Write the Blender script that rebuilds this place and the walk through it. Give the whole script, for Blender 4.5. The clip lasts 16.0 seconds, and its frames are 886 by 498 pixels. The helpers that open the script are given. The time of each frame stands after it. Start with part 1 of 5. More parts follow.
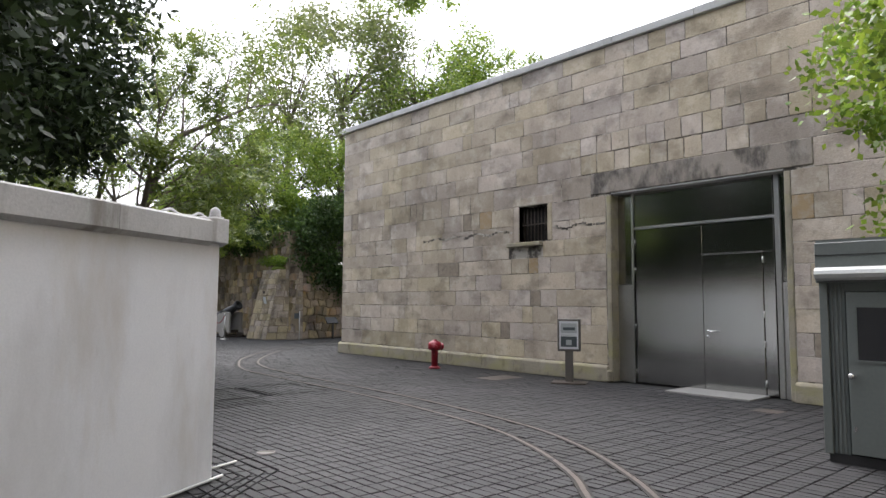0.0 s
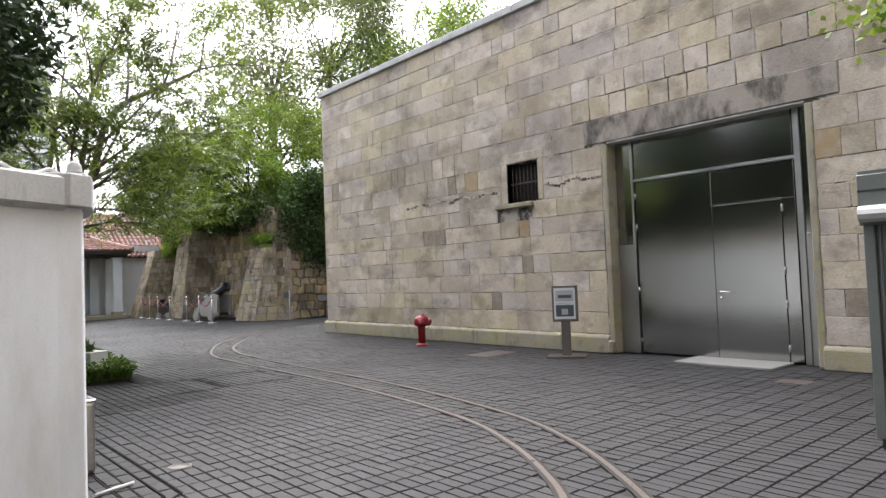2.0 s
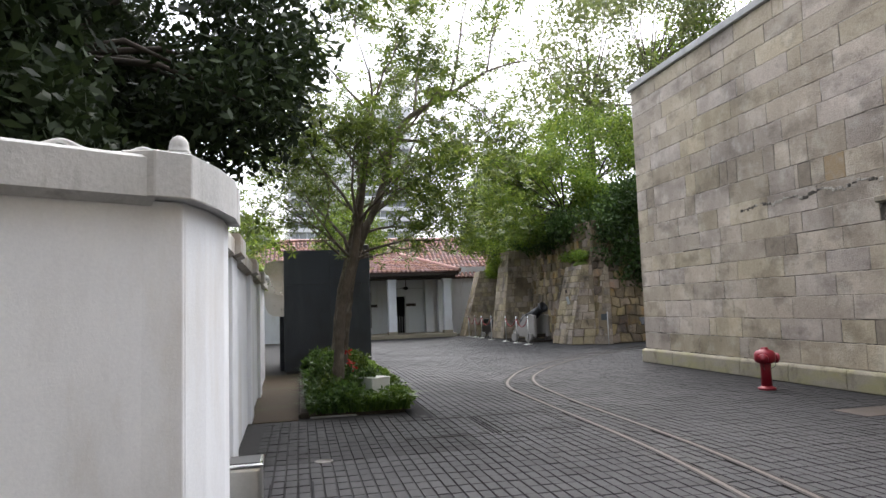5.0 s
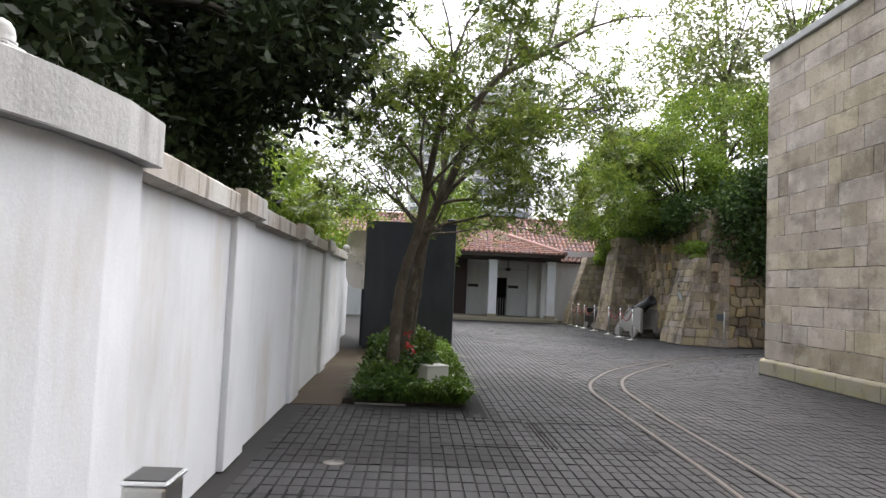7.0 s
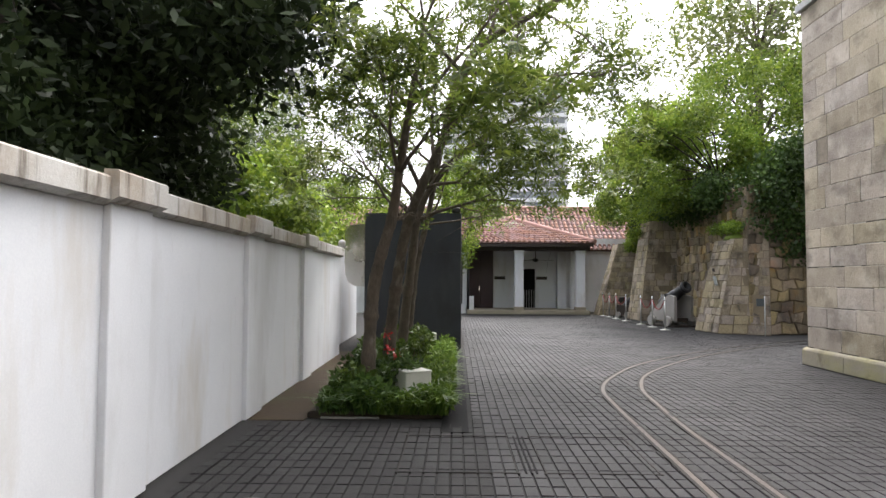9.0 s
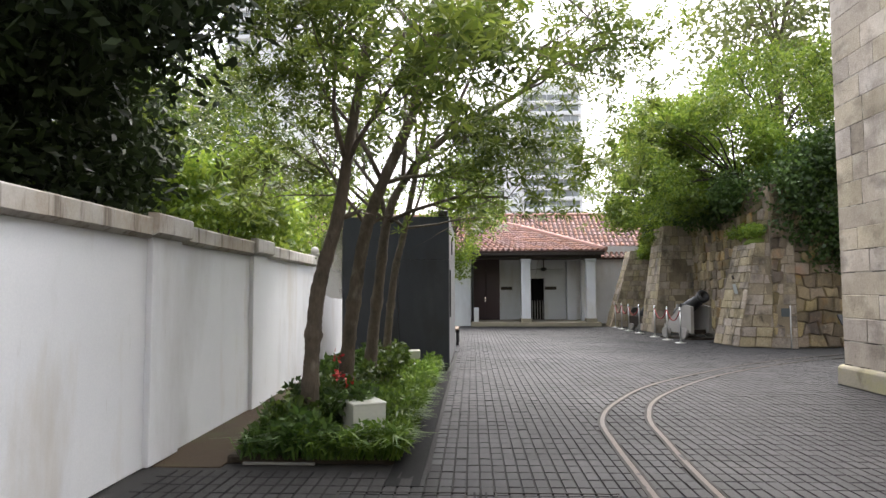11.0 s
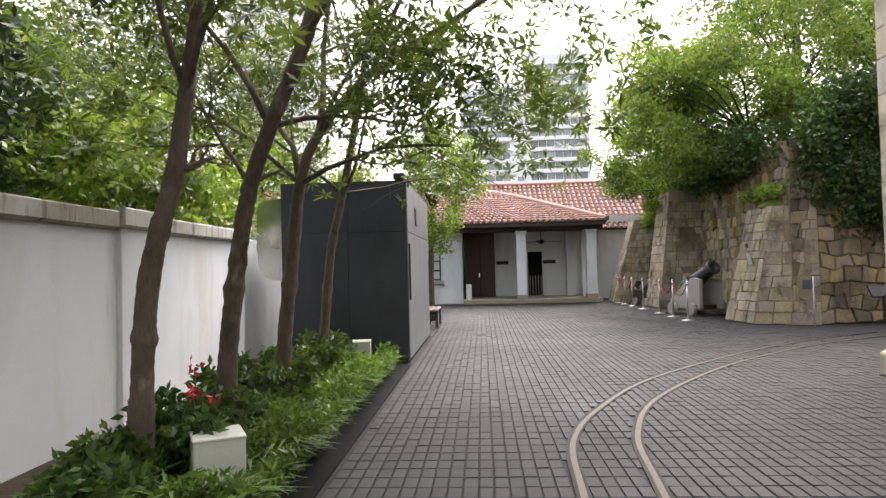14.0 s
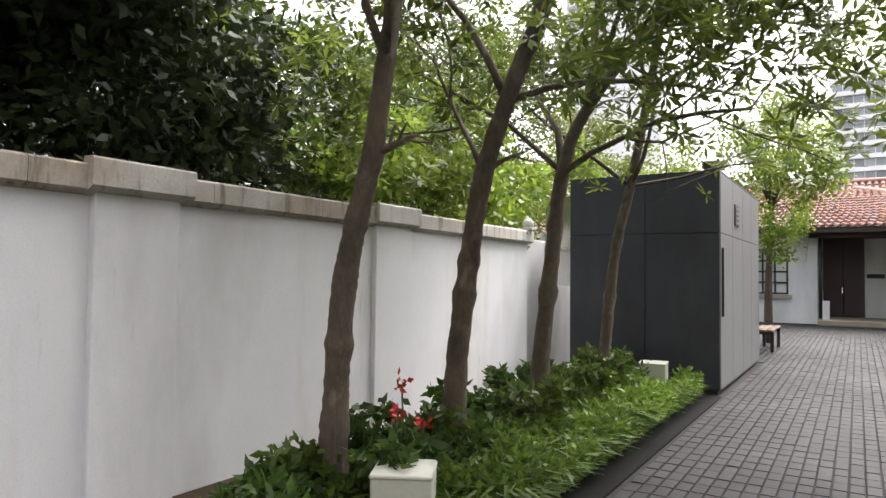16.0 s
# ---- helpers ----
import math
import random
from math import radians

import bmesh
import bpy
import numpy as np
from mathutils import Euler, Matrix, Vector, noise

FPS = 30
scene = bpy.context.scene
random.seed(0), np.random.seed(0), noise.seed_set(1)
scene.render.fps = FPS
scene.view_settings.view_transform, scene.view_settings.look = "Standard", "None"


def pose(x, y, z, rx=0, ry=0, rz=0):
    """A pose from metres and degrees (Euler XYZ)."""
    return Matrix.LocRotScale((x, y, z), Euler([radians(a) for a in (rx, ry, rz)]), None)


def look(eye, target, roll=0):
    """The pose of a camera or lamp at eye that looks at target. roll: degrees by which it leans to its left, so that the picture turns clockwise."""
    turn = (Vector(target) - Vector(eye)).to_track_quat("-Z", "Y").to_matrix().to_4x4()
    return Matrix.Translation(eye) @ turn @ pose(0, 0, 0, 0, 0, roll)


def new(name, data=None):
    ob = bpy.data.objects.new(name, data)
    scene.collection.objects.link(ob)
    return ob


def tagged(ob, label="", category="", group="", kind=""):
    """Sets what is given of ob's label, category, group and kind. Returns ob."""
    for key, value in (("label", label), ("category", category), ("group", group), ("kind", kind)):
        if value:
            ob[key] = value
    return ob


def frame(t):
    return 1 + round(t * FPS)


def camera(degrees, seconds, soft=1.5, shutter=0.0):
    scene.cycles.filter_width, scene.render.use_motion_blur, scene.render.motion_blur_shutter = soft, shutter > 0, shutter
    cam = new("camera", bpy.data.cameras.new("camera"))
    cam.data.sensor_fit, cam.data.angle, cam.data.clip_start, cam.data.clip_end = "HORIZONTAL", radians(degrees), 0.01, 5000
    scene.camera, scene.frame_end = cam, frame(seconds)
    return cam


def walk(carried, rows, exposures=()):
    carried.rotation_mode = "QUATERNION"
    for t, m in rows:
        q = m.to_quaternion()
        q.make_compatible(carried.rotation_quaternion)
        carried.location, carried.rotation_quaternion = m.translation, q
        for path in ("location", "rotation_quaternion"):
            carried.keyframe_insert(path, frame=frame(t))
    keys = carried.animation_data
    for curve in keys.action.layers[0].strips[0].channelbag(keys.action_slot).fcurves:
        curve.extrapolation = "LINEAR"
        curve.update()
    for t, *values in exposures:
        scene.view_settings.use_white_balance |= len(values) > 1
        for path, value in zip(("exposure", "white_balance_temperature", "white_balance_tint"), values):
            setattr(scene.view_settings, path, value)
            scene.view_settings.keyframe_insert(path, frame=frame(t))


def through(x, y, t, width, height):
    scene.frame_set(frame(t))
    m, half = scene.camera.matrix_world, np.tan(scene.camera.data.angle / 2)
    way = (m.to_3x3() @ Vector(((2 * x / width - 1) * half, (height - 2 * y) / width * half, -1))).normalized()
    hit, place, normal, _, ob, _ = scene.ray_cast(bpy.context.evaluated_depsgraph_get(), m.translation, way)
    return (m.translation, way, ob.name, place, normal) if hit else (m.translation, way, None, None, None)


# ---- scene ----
cam = camera(67.7, 16.0)
PATH = [
    (0, (1.208, 0.938, 1.393), (2.527, 2.432, 1.556), 0.4),
    (0.5, (1.506, 1.063, 1.382), (2.872, 2.516, 1.529), 0.3),
    (1, (1.814, 1.244, 1.34), (3.167, 2.718, 1.359), -1.8),
    (1.5, (2.075, 1.423, 1.346), (3.463, 2.863, 1.365), -1.3),
    (2, (2.39, 1.578, 1.354), (3.696, 3.091, 1.435), -2.2),
    (2.5, (2.649, 1.801, 1.328), (3.786, 3.447, 1.352), -2.1),
    (3, (2.918, 2.043, 1.346), (4.055, 3.684, 1.462), -1.2),
    (3.5, (3.172, 2.268, 1.375), (4.245, 3.937, 1.629), -1.2),
    (4, (3.399, 2.598, 1.35), (4.235, 4.407, 1.523), -1.0),
    (4.5, (3.596, 2.842, 1.356), (4.32, 4.702, 1.489), -1.8),
    (5, (3.831, 3.117, 1.366), (4.259, 5.063, 1.542), -2.0),
    (5.2, (3.915, 3.213, 1.356), (4.255, 5.181, 1.474), -2.1),
    (7.3, (4.724, 4.26, 1.412), (4.796, 6.255, 1.526), 2.7),
    (7.5, (4.806, 4.342, 1.406), (4.942, 6.334, 1.52), 2.2),
    (8, (4.974, 4.653, 1.431), (5.134, 6.644, 1.531), 1.5),
    (8.2, (5.05, 4.73, 1.42), (5.122, 6.726, 1.523), 0.8),
    (10.3, (5.669, 6.058, 1.412), (5.589, 8.055, 1.493), -0.0),
    (10.5, (5.709, 6.172, 1.419), (5.625, 8.167, 1.537), -0.1),
    (11, (5.851, 6.523, 1.409), (5.763, 8.517, 1.538), -0.2),
    (11.5, (5.977, 6.849, 1.404), (5.822, 8.842, 1.471), -0.3),
    (12, (6.132, 7.217, 1.409), (6.01, 9.213, 1.443), -0.2),
    (12.5, (6.282, 7.531, 1.402), (6.216, 9.53, 1.442), -0.6),
    (13, (6.368, 7.846, 1.41), (6.28, 9.844, 1.43), -1.2),
    (13.5, (6.446, 8.165, 1.427), (6.355, 10.163, 1.476), -0.8),
    (14, (6.563, 8.47, 1.432), (6.444, 10.466, 1.487), -1.4),
    (14.5, (6.613, 8.771, 1.436), (6.173, 10.721, 1.511), -3.0),
    (15, (6.673, 9.116, 1.435), (5.956, 10.978, 1.56), -1.1),
    (15.5, (6.793, 9.412, 1.407), (5.896, 11.196, 1.512), -1.3),
    (16, (6.867, 9.734, 1.425), (5.804, 11.426, 1.503), 0.7),
]
EXPOSURES = ((0, 1.7, 6250, 12), (1, 1.75, 6250, 12), (2, 2.1, 6350, 12), (3.2, 2.25, 6400, 12), (4, 2.0, 6300, 12), (5, 1.8, 6250, 12), (8, 1.9, 6450, 12), (10.5, 2.15, 6500, 12), (12.5, 2.2, 6600, 13), (14, 2.25, 6650, 13), (15, 2.25, 6650, 13), (16, 2.3, 6650, 13))
walk(cam, [(t, look(eye, target, roll)) for t, eye, target, roll in PATH], EXPOSURES)

# world, sun and exposure: a bright overcast sky
world = bpy.data.worlds.new("world")
scene.world = world
world.use_nodes = True
wt = world.node_tree
sky = wt.nodes.new("ShaderNodeTexSky")
sky.sky_type = 'NISHITA'
sky.sun_disc = False
sky.sun_elevation = radians(60)
sky.sun_rotation = radians(23)
sky.air_density, sky.dust_density, sky.ozone_density = 1.0, 6.0, 1.0
grey = wt.nodes.new("ShaderNodeHueSaturation")
grey.inputs["Saturation"].default_value = 0.3
wt.links.new(sky.outputs[0], grey.inputs["Color"])
wt.links.new(grey.outputs[0], wt.nodes["Background"].inputs["Color"])
wt.nodes["Background"].inputs["Strength"].default_value = 0.15
sun = new("sun", bpy.data.lights.new("sun", 'SUN'))
sun.data.energy, sun.data.angle, sun.data.color = 0.75, radians(100), (1.0, 0.99, 0.97)
sun.matrix_world = look((0, 0, 30), (-0.16 * 20, -0.38 * 20, 30 - 0.89 * 20))


# ---- mesh helpers ----
def mesh_of(name, verts, faces):
    me = bpy.data.meshes.new(name)
    me.from_pydata([tuple(v) for v in verts], [], [tuple(f) for f in faces])
    me.update()
    return me


def quad_mesh(name, co, smooth=False):
    """A mesh of loose quads; co has the shape (n, 4, 3)."""
    n = len(co)
    me = bpy.data.meshes.new(name)
    me.vertices.add(4 * n)
    me.vertices.foreach_set("co", np.asarray(co, dtype=np.float32).ravel())
    me.loops.add(4 * n)
    me.loops.foreach_set("vertex_index", np.arange(4 * n, dtype=np.int32))
    me.polygons.add(n)
    me.polygons.foreach_set("loop_start", np.arange(0, 4 * n, 4, dtype=np.int32))
    me.update(calc_edges=True)
    return me


def part(name, data, material, parent=None, label="", at=None):
    """Links a bmesh or a mesh as one object, under a thing or a part if one is given."""
    if isinstance(data, bmesh.types.BMesh):
        me = bpy.data.meshes.new(name)
        bmesh.ops.recalc_face_normals(data, faces=data.faces)
        data.to_mesh(me)
        data.free()
    else:
        me = data
    if material and not me.materials:
        me.materials.append(material)
    ob = new(name, me)
    if parent:
        ob.parent = parent
    if label:
        tagged(ob, label)
    if at is not None:
        ob.matrix_basis = at
    return ob


def thing(name, at, label, category, group="", kind=""):
    return tagged(new(name), label, category, group, kind) if at is None else _placed(name, at, label, category, group, kind)


def _placed(name, at, label, category, group, kind):
    ob = tagged(new(name), label, category, group, kind)
    ob.matrix_basis = at
    return ob


def block(x0, x1, y0, y1, z0, z1, bevel=0.0, bm=None, m=None, segments=1):
    """A box, bevelled if asked, as a bmesh or added to one."""
    b = bmesh.new()
    bmesh.ops.create_cube(b, size=1.0)
    for v in b.verts:
        v.co = Vector((x0 + (v.co.x + .5) * (x1 - x0), y0 + (v.co.y + .5) * (y1 - y0), z0 + (v.co.z + .5) * (z1 - z0)))
    if bevel:
        bmesh.ops.bevel(b, geom=b.edges[:], offset=bevel, segments=segments, affect='EDGES', profile=0.5)
    if m is not None:
        b.transform(m)
    return join(bm, b)


def join(bm, b):
    if bm is None:
        return b
    me = bpy.data.meshes.new("joined")
    b.to_mesh(me)
    b.free()
    bm.from_mesh(me)
    bpy.data.meshes.remove(me)
    return bm


def lathe(profile, n=16, bm=None, m=None, smooth=True):
    """A body turned about z from (radius, height) pairs."""
    b = bmesh.new()
    rings = []
    for r, z in profile:
        if r < 1e-5:
            rings.append([b.verts.new((0, 0, z))])
        else:
            rings.append([b.verts.new((r * math.cos(2 * math.pi * i / n), r * math.sin(2 * math.pi * i / n), z)) for i in range(n)])
    for a, c in zip(rings, rings[1:]):
        for i in range(n):
            j = (i + 1) % n
            if len(a) == 1 and len(c) > 1:
                b.faces.new((a[0], c[j], c[i]))
            elif len(c) == 1 and len(a) > 1:
                b.faces.new((a[i], a[j], c[0]))
            elif len(a) > 1:
                b.faces.new((a[i], a[j], c[j], c[i]))
    for ring, flip in ((rings[0], True), (rings[-1], False)):
        if len(ring) > 1:
            b.faces.new(ring[::-1] if flip else ring)
    for f in b.faces:
        f.smooth = smooth and len(f.verts) < 5
    if m is not None:
        b.transform(m)
    return join(bm, b)


def tube(points, radii, n=8, bm=None, wobble=0.0, rng=None):
    """A bent, tapering tube through points."""
    b = bmesh.new()
    pts = [Vector(p) for p in points]
    if not isinstance(radii, (list, tuple)):
        radii = [radii] * len(pts)
    rings = []
    up = Vector((0.31, 0.95, 0.05))
    for i, p in enumerate(pts):
        d = (pts[min(i + 1, len(pts) - 1)] - pts[max(i - 1, 0)]).normalized()
        u = d.cross(up)
        if u.length < 0.1:
            u = d.cross(Vector((1, 0, 0)))
        u.normalize()
        w = d.cross(u)
        ring = []
        for k in range(n):
            a = 2 * math.pi * k / n
            r = radii[i] * (1 + (rng.uniform(-wobble, wobble) if rng else 0))
            ring.append(b.verts.new(p + (u * math.cos(a) + w * math.sin(a)) * r))
        rings.append(ring)
    for a, c in zip(rings, rings[1:]):
        for k in range(n):
            b.faces.new((a[k], a[(k + 1) % n], c[(k + 1) % n], c[k])).smooth = True
    b.faces.new(rings[0][::-1])
    b.faces.new(rings[-1])
    return join(bm, b)


def curve_through(points, steps=6):
    """Catmull-Rom points through a polyline."""
    p = [Vector(q) for q in points]
    p = [p[0] * 2 - p[1]] + p + [p[-1] * 2 - p[-2]]
    out = []
    for i in range(1, len(p) - 2):
        for s in range(steps):
            t = s / steps
            out.append(0.5 * (2 * p[i] + (p[i + 1] - p[i - 1]) * t + (2 * p[i - 1] - 5 * p[i] + 4 * p[i + 1] - p[i + 2]) * t * t
                              + (3 * p[i] - 3 * p[i + 1] + p[i + 2] - p[i - 1]) * t ** 3))
    return out + [p[-2]]


def prism(outline, depth, m=None, bm=None):
    """An outline in x, z pushed along y by depth."""
    b = bmesh.new()
    a = [b.verts.new((x, 0, z)) for x, z in outline]
    c = [b.verts.new((x, depth, z)) for x, z in outline]
    b.faces.new(a)
    b.faces.new(c[::-1])
    for i in range(len(a)):
        j = (i + 1) % len(a)
        b.faces.new((a[j], a[i], c[i], c[j]))
    if m is not None:
        b.transform(m)
    return join(bm, b)


def chamfered(w, h, d, bevel=0.012):
    """A cheap piece with a bevelled front: width along x, height along z, its front face at y = 0, its back at y = d."""
    b = bevel
    v = [(0, b, 0), (w, b, 0), (w, b, h), (0, b, h), (b, 0, b), (w - b, 0, b), (w - b, 0, h - b), (b, 0, h - b),
         (0, d, 0), (w, d, 0), (w, d, h), (0, d, h)]
    f = [(4, 5, 6, 7), (0, 1, 5, 4), (1, 2, 6, 5), (2, 3, 7, 6), (3, 0, 4, 7), (8, 9, 1, 0), (9, 10, 2, 1), (10, 11, 3, 2), (11, 8, 0, 3)]
    return v, f

# ---- materials ----
def node_mat(name):
    m = bpy.data.materials.new(name)
    m.use_nodes = True
    return m, m.node_tree.nodes, m.node_tree.links, m.node_tree.nodes["Principled BSDF"]


def surf(name, c1, c2, rough=0.7, metal=0.0, fine=40.0, coarse=1.7, bump=0.15, vary="", vary_amount=0.25, stains=(), spec=0.5, rough_var=0.12, fine_stretch=(1, 1, 1), bump_dist=0.01):
    """Two colours mixed by noise at two scales, with relief, piece by piece variation and stains.
    stains: (colour, scale, stretch, low, high, amount) each."""
    m, N, L, p = node_mat(name)
    geo = N.new("ShaderNodeNewGeometry")

    def noise_at(scale, stretch=(1, 1, 1), detail=6.0):
        mp = N.new("ShaderNodeMapping")
        mp.inputs["Scale"].default_value = stretch
        L.new(geo.outputs["Position"], mp.inputs["Vector"])
        n = N.new("ShaderNodeTexNoise")
        n.inputs["Scale"].default_value, n.inputs["Detail"].default_value = scale, detail
        n.inputs["Roughness"].default_value = 0.62
        L.new(mp.outputs[0], n.inputs["Vector"])
        return n.outputs["Fac"]

    def math_node(op, a, b, clamp=False):
        n = N.new("ShaderNodeMath")
        n.operation, n.use_clamp = op, clamp
        for i, q in enumerate((a, b)):
            if isinstance(q, (int, float)):
                n.inputs[i].default_value = q
            else:
                L.new(q, n.inputs[i])
        return n.outputs[0]

    nf, nc = noise_at(fine, fine_stretch), noise_at(coarse)
    both = math_node('ADD', math_node('MULTIPLY', nf, 0.45), math_node('MULTIPLY', nc, 0.55))
    ramp = N.new("ShaderNodeMapRange")
    ramp.inputs["From Min"].default_value, ramp.inputs["From Max"].default_value = 0.33, 0.67
    L.new(both, ramp.inputs["Value"])
    mix = N.new("ShaderNodeMix")
    mix.data_type = 'RGBA'
    mix.inputs[6].default_value, mix.inputs[7].default_value = (*c1, 1), (*c2, 1)
    L.new(ramp.outputs[0], mix.inputs[0])
    col = mix.outputs[2]
    for colour, scale, stretch, low, high, amount in stains:
        r = N.new("ShaderNodeMapRange")
        r.inputs["From Min"].default_value, r.inputs["From Max"].default_value = low, high
        r.inputs["To Max"].default_value = amount
        L.new(noise_at(scale, stretch, 8.0), r.inputs["Value"])
        s = N.new("ShaderNodeMix")
        s.data_type = 'RGBA'
        L.new(r.outputs[0], s.inputs[0])
        L.new(col, s.inputs[6])
        s.inputs[7].default_value = (*colour, 1)
        col = s.outputs[2]
    if vary:
        if vary == "object":
            src = N.new("ShaderNodeObjectInfo").outputs["Random"]
        else:
            src = geo.outputs["Random Per Island"]
        hs = N.new("ShaderNodeHueSaturation")
        L.new(col, hs.inputs["Color"])
        v = math_node('ADD', math_node('MULTIPLY', src, 2 * vary_amount), 1 - vary_amount)
        L.new(v, hs.inputs["Value"])
        w = N.new("ShaderNodeTexWhiteNoise")
        w.noise_dimensions = '1D'
        L.new(src, w.inputs["W"])
        L.new(math_node('ADD', math_node('MULTIPLY', w.outputs["Value"], 0.03), 0.485), hs.inputs["Hue"])
        L.new(math_node('ADD', math_node('MULTIPLY', w.outputs["Value"], 0.5), 0.75), hs.inputs["Saturation"])
        col = hs.outputs[0]
    L.new(col, p.inputs["Base Color"])
    L.new(math_node('ADD', math_node('MULTIPLY', math_node('SUBTRACT', nc, 0.5), rough_var * 2.5), rough, True), p.inputs["Roughness"])
    p.inputs["Metallic"].default_value = metal
    p.inputs["Specular IOR Level"].default_value = spec
    if bump:
        bp = N.new("ShaderNodeBump")
        bp.inputs["Strength"].default_value, bp.inputs["Distance"].default_value = bump, bump_dist
        L.new(nf, bp.inputs["Height"])
        L.new(bp.outputs[0], p.inputs["Normal"])
    return m


def leaf_mat(name, c1, c2, gloss=0.45, through=0.35, spread=0.35, shine=0.35):
    m, N, L, p = node_mat(name)
    geo = N.new("ShaderNodeNewGeometry")
    mix = N.new("ShaderNodeMix")
    mix.data_type = 'RGBA'
    mix.inputs[6].default_value, mix.inputs[7].default_value = (*c1, 1), (*c2, 1)
    L.new(geo.outputs["Random Per Island"], mix.inputs[0])
    n = N.new("ShaderNodeTexNoise")
    n.inputs["Scale"].default_value = 0.9
    L.new(geo.outputs["Position"], n.inputs["Vector"])
    hs = N.new("ShaderNodeHueSaturation")
    mr = N.new("ShaderNodeMapRange")
    mr.inputs["From Min"].default_value, mr.inputs["From Max"].default_value = 0.3, 0.7
    mr.inputs["To Min"].default_value, mr.inputs["To Max"].default_value = 1 - spread, 1 + spread
    L.new(n.outputs["Fac"], mr.inputs["Value"])
    L.new(mr.outputs[0], hs.inputs["Value"])
    L.new(mix.outputs[2], hs.inputs["Color"])
    L.new(hs.outputs[0], p.inputs["Base Color"])
    p.inputs["Roughness"].default_value = gloss
    p.inputs["Specular IOR Level"].default_value = shine
    tr = N.new("ShaderNodeBsdfTranslucent")
    br = N.new("ShaderNodeHueSaturation")
    br.inputs["Value"].default_value, br.inputs["Hue"].default_value = 1.7, 0.485
    L.new(hs.outputs[0], br.inputs["Color"])
    L.new(br.outputs[0], tr.inputs["Color"])
    ms = N.new("ShaderNodeMixShader")
    ms.inputs[0].default_value = through
    L.new(p.outputs[0], ms.inputs[1])
    L.new(tr.outputs[0], ms.inputs[2])
    L.new(ms.outputs[0], N["Material Output"].inputs["Surface"])
    return m


def plain(name, c, rough=0.5, metal=0.0):
    return surf(name, tuple(q * 0.9 for q in c), tuple(min(1, q * 1.08) for q in c), rough, metal, bump=0.05)


M = {}
M["ashlar"] = surf("ashlar_granite", (0.36, 0.302, 0.238), (0.54, 0.468, 0.382), 0.9, fine=34, coarse=1.3, bump=0.6, vary="object", vary_amount=0.13, bump_dist=0.016,
                   stains=(((0.17, 0.138, 0.105), 0.7, (1, 1, 0.6), 0.47, 0.70, 0.6), ((0.60, 0.555, 0.49), 2.6, (1, 1, 1), 0.52, 0.72, 0.55), ((0.12, 0.10, 0.08), 9, (1, 1, 0.8), 0.58, 0.72, 0.45), ((0.15, 0.125, 0.10), 2.0, (1, 0.7, 1.1), 0.51, 0.66, 0.65)))
M["ashlar_rest"] = surf("ashlar_granite_far", (0.36, 0.302, 0.238), (0.54, 0.468, 0.382), 0.9, fine=34, coarse=1.3, bump=0.6, vary="island", vary_amount=0.13, bump_dist=0.016,
                        stains=(((0.17, 0.138, 0.105), 0.7, (1, 1, 0.6), 0.47, 0.70, 0.6), ((0.60, 0.555, 0.49), 2.6, (1, 1, 1), 0.52, 0.72, 0.55), ((0.12, 0.10, 0.08), 9, (1, 1, 0.8), 0.58, 0.72, 0.45), ((0.15, 0.125, 0.10), 2.0, (1, 0.7, 1.1), 0.51, 0.66, 0.65)))
M["ashlar_ochre"] = surf("ochre_granite", (0.27, 0.19, 0.10), (0.38, 0.29, 0.18), 0.9, fine=60, bump=0.5, stains=(((0.36, 0.31, 0.25), 9, (1, 1, 1), 0.47, 0.66, 0.8),))
M["ashlar_dark"] = surf("brown_granite", (0.20, 0.165, 0.125), (0.34, 0.29, 0.235), 0.9, fine=30, coarse=6, bump=0.5, stains=(((0.13, 0.105, 0.08), 7, (1, 1, 1), 0.5, 0.7, 0.6),))
M["mortar"] = surf("lime_mortar", (0.34, 0.31, 0.265), (0.47, 0.435, 0.385), 0.95, fine=60, bump=0.5, stains=(((0.045, 0.038, 0.032), 2.6, (1, 1, 1), 0.45, 0.53, 0.95),))
M["lintel"] = surf("weathered_lintel", (0.22, 0.19, 0.16), (0.35, 0.31, 0.27), 0.92, fine=50, bump=0.6, stains=(((0.05, 0.045, 0.04), 3.0, (1, 1, 0.5), 0.46, 0.62, 0.85), ((0.42, 0.39, 0.35), 3.8, (1, 1, 0.7), 0.56, 0.72, 0.4)))
M["plinth"] = surf("mossy_plinth", (0.21, 0.185, 0.14), (0.35, 0.315, 0.245), 0.9, fine=50, bump=0.6, stains=(((0.30, 0.28, 0.12), 1.3, (1, 1, 2.5), 0.46, 0.64, 0.6), ((0.11, 0.09, 0.065), 3.5, (1, 1, 0.8), 0.53, 0.68, 0.6)))
M["concrete"] = surf("pale_concrete", (0.36, 0.36, 0.35), (0.52, 0.52, 0.51), 0.85, fine=45, bump=0.3, stains=(((0.16, 0.16, 0.15), 2.5, (1, 1, 0.6), 0.52, 0.7, 0.5),))
M["stucco"] = surf("white_stucco", (0.64, 0.66, 0.69), (0.75, 0.765, 0.785), 0.8, fine=70, coarse=0.8, bump=0.12, rough_var=0.05,
                   stains=(((0.40, 0.395, 0.38), 0.8, (1.3, 1.3, 0.45), 0.50, 0.72, 0.55), ((0.47, 0.42, 0.34), 1.1, (1.6, 1.6, 0.4), 0.55, 0.70, 0.4), ((0.20, 0.17, 0.12), 4.5, (2.0, 2.0, 0.3), 0.67, 0.78, 0.35)))
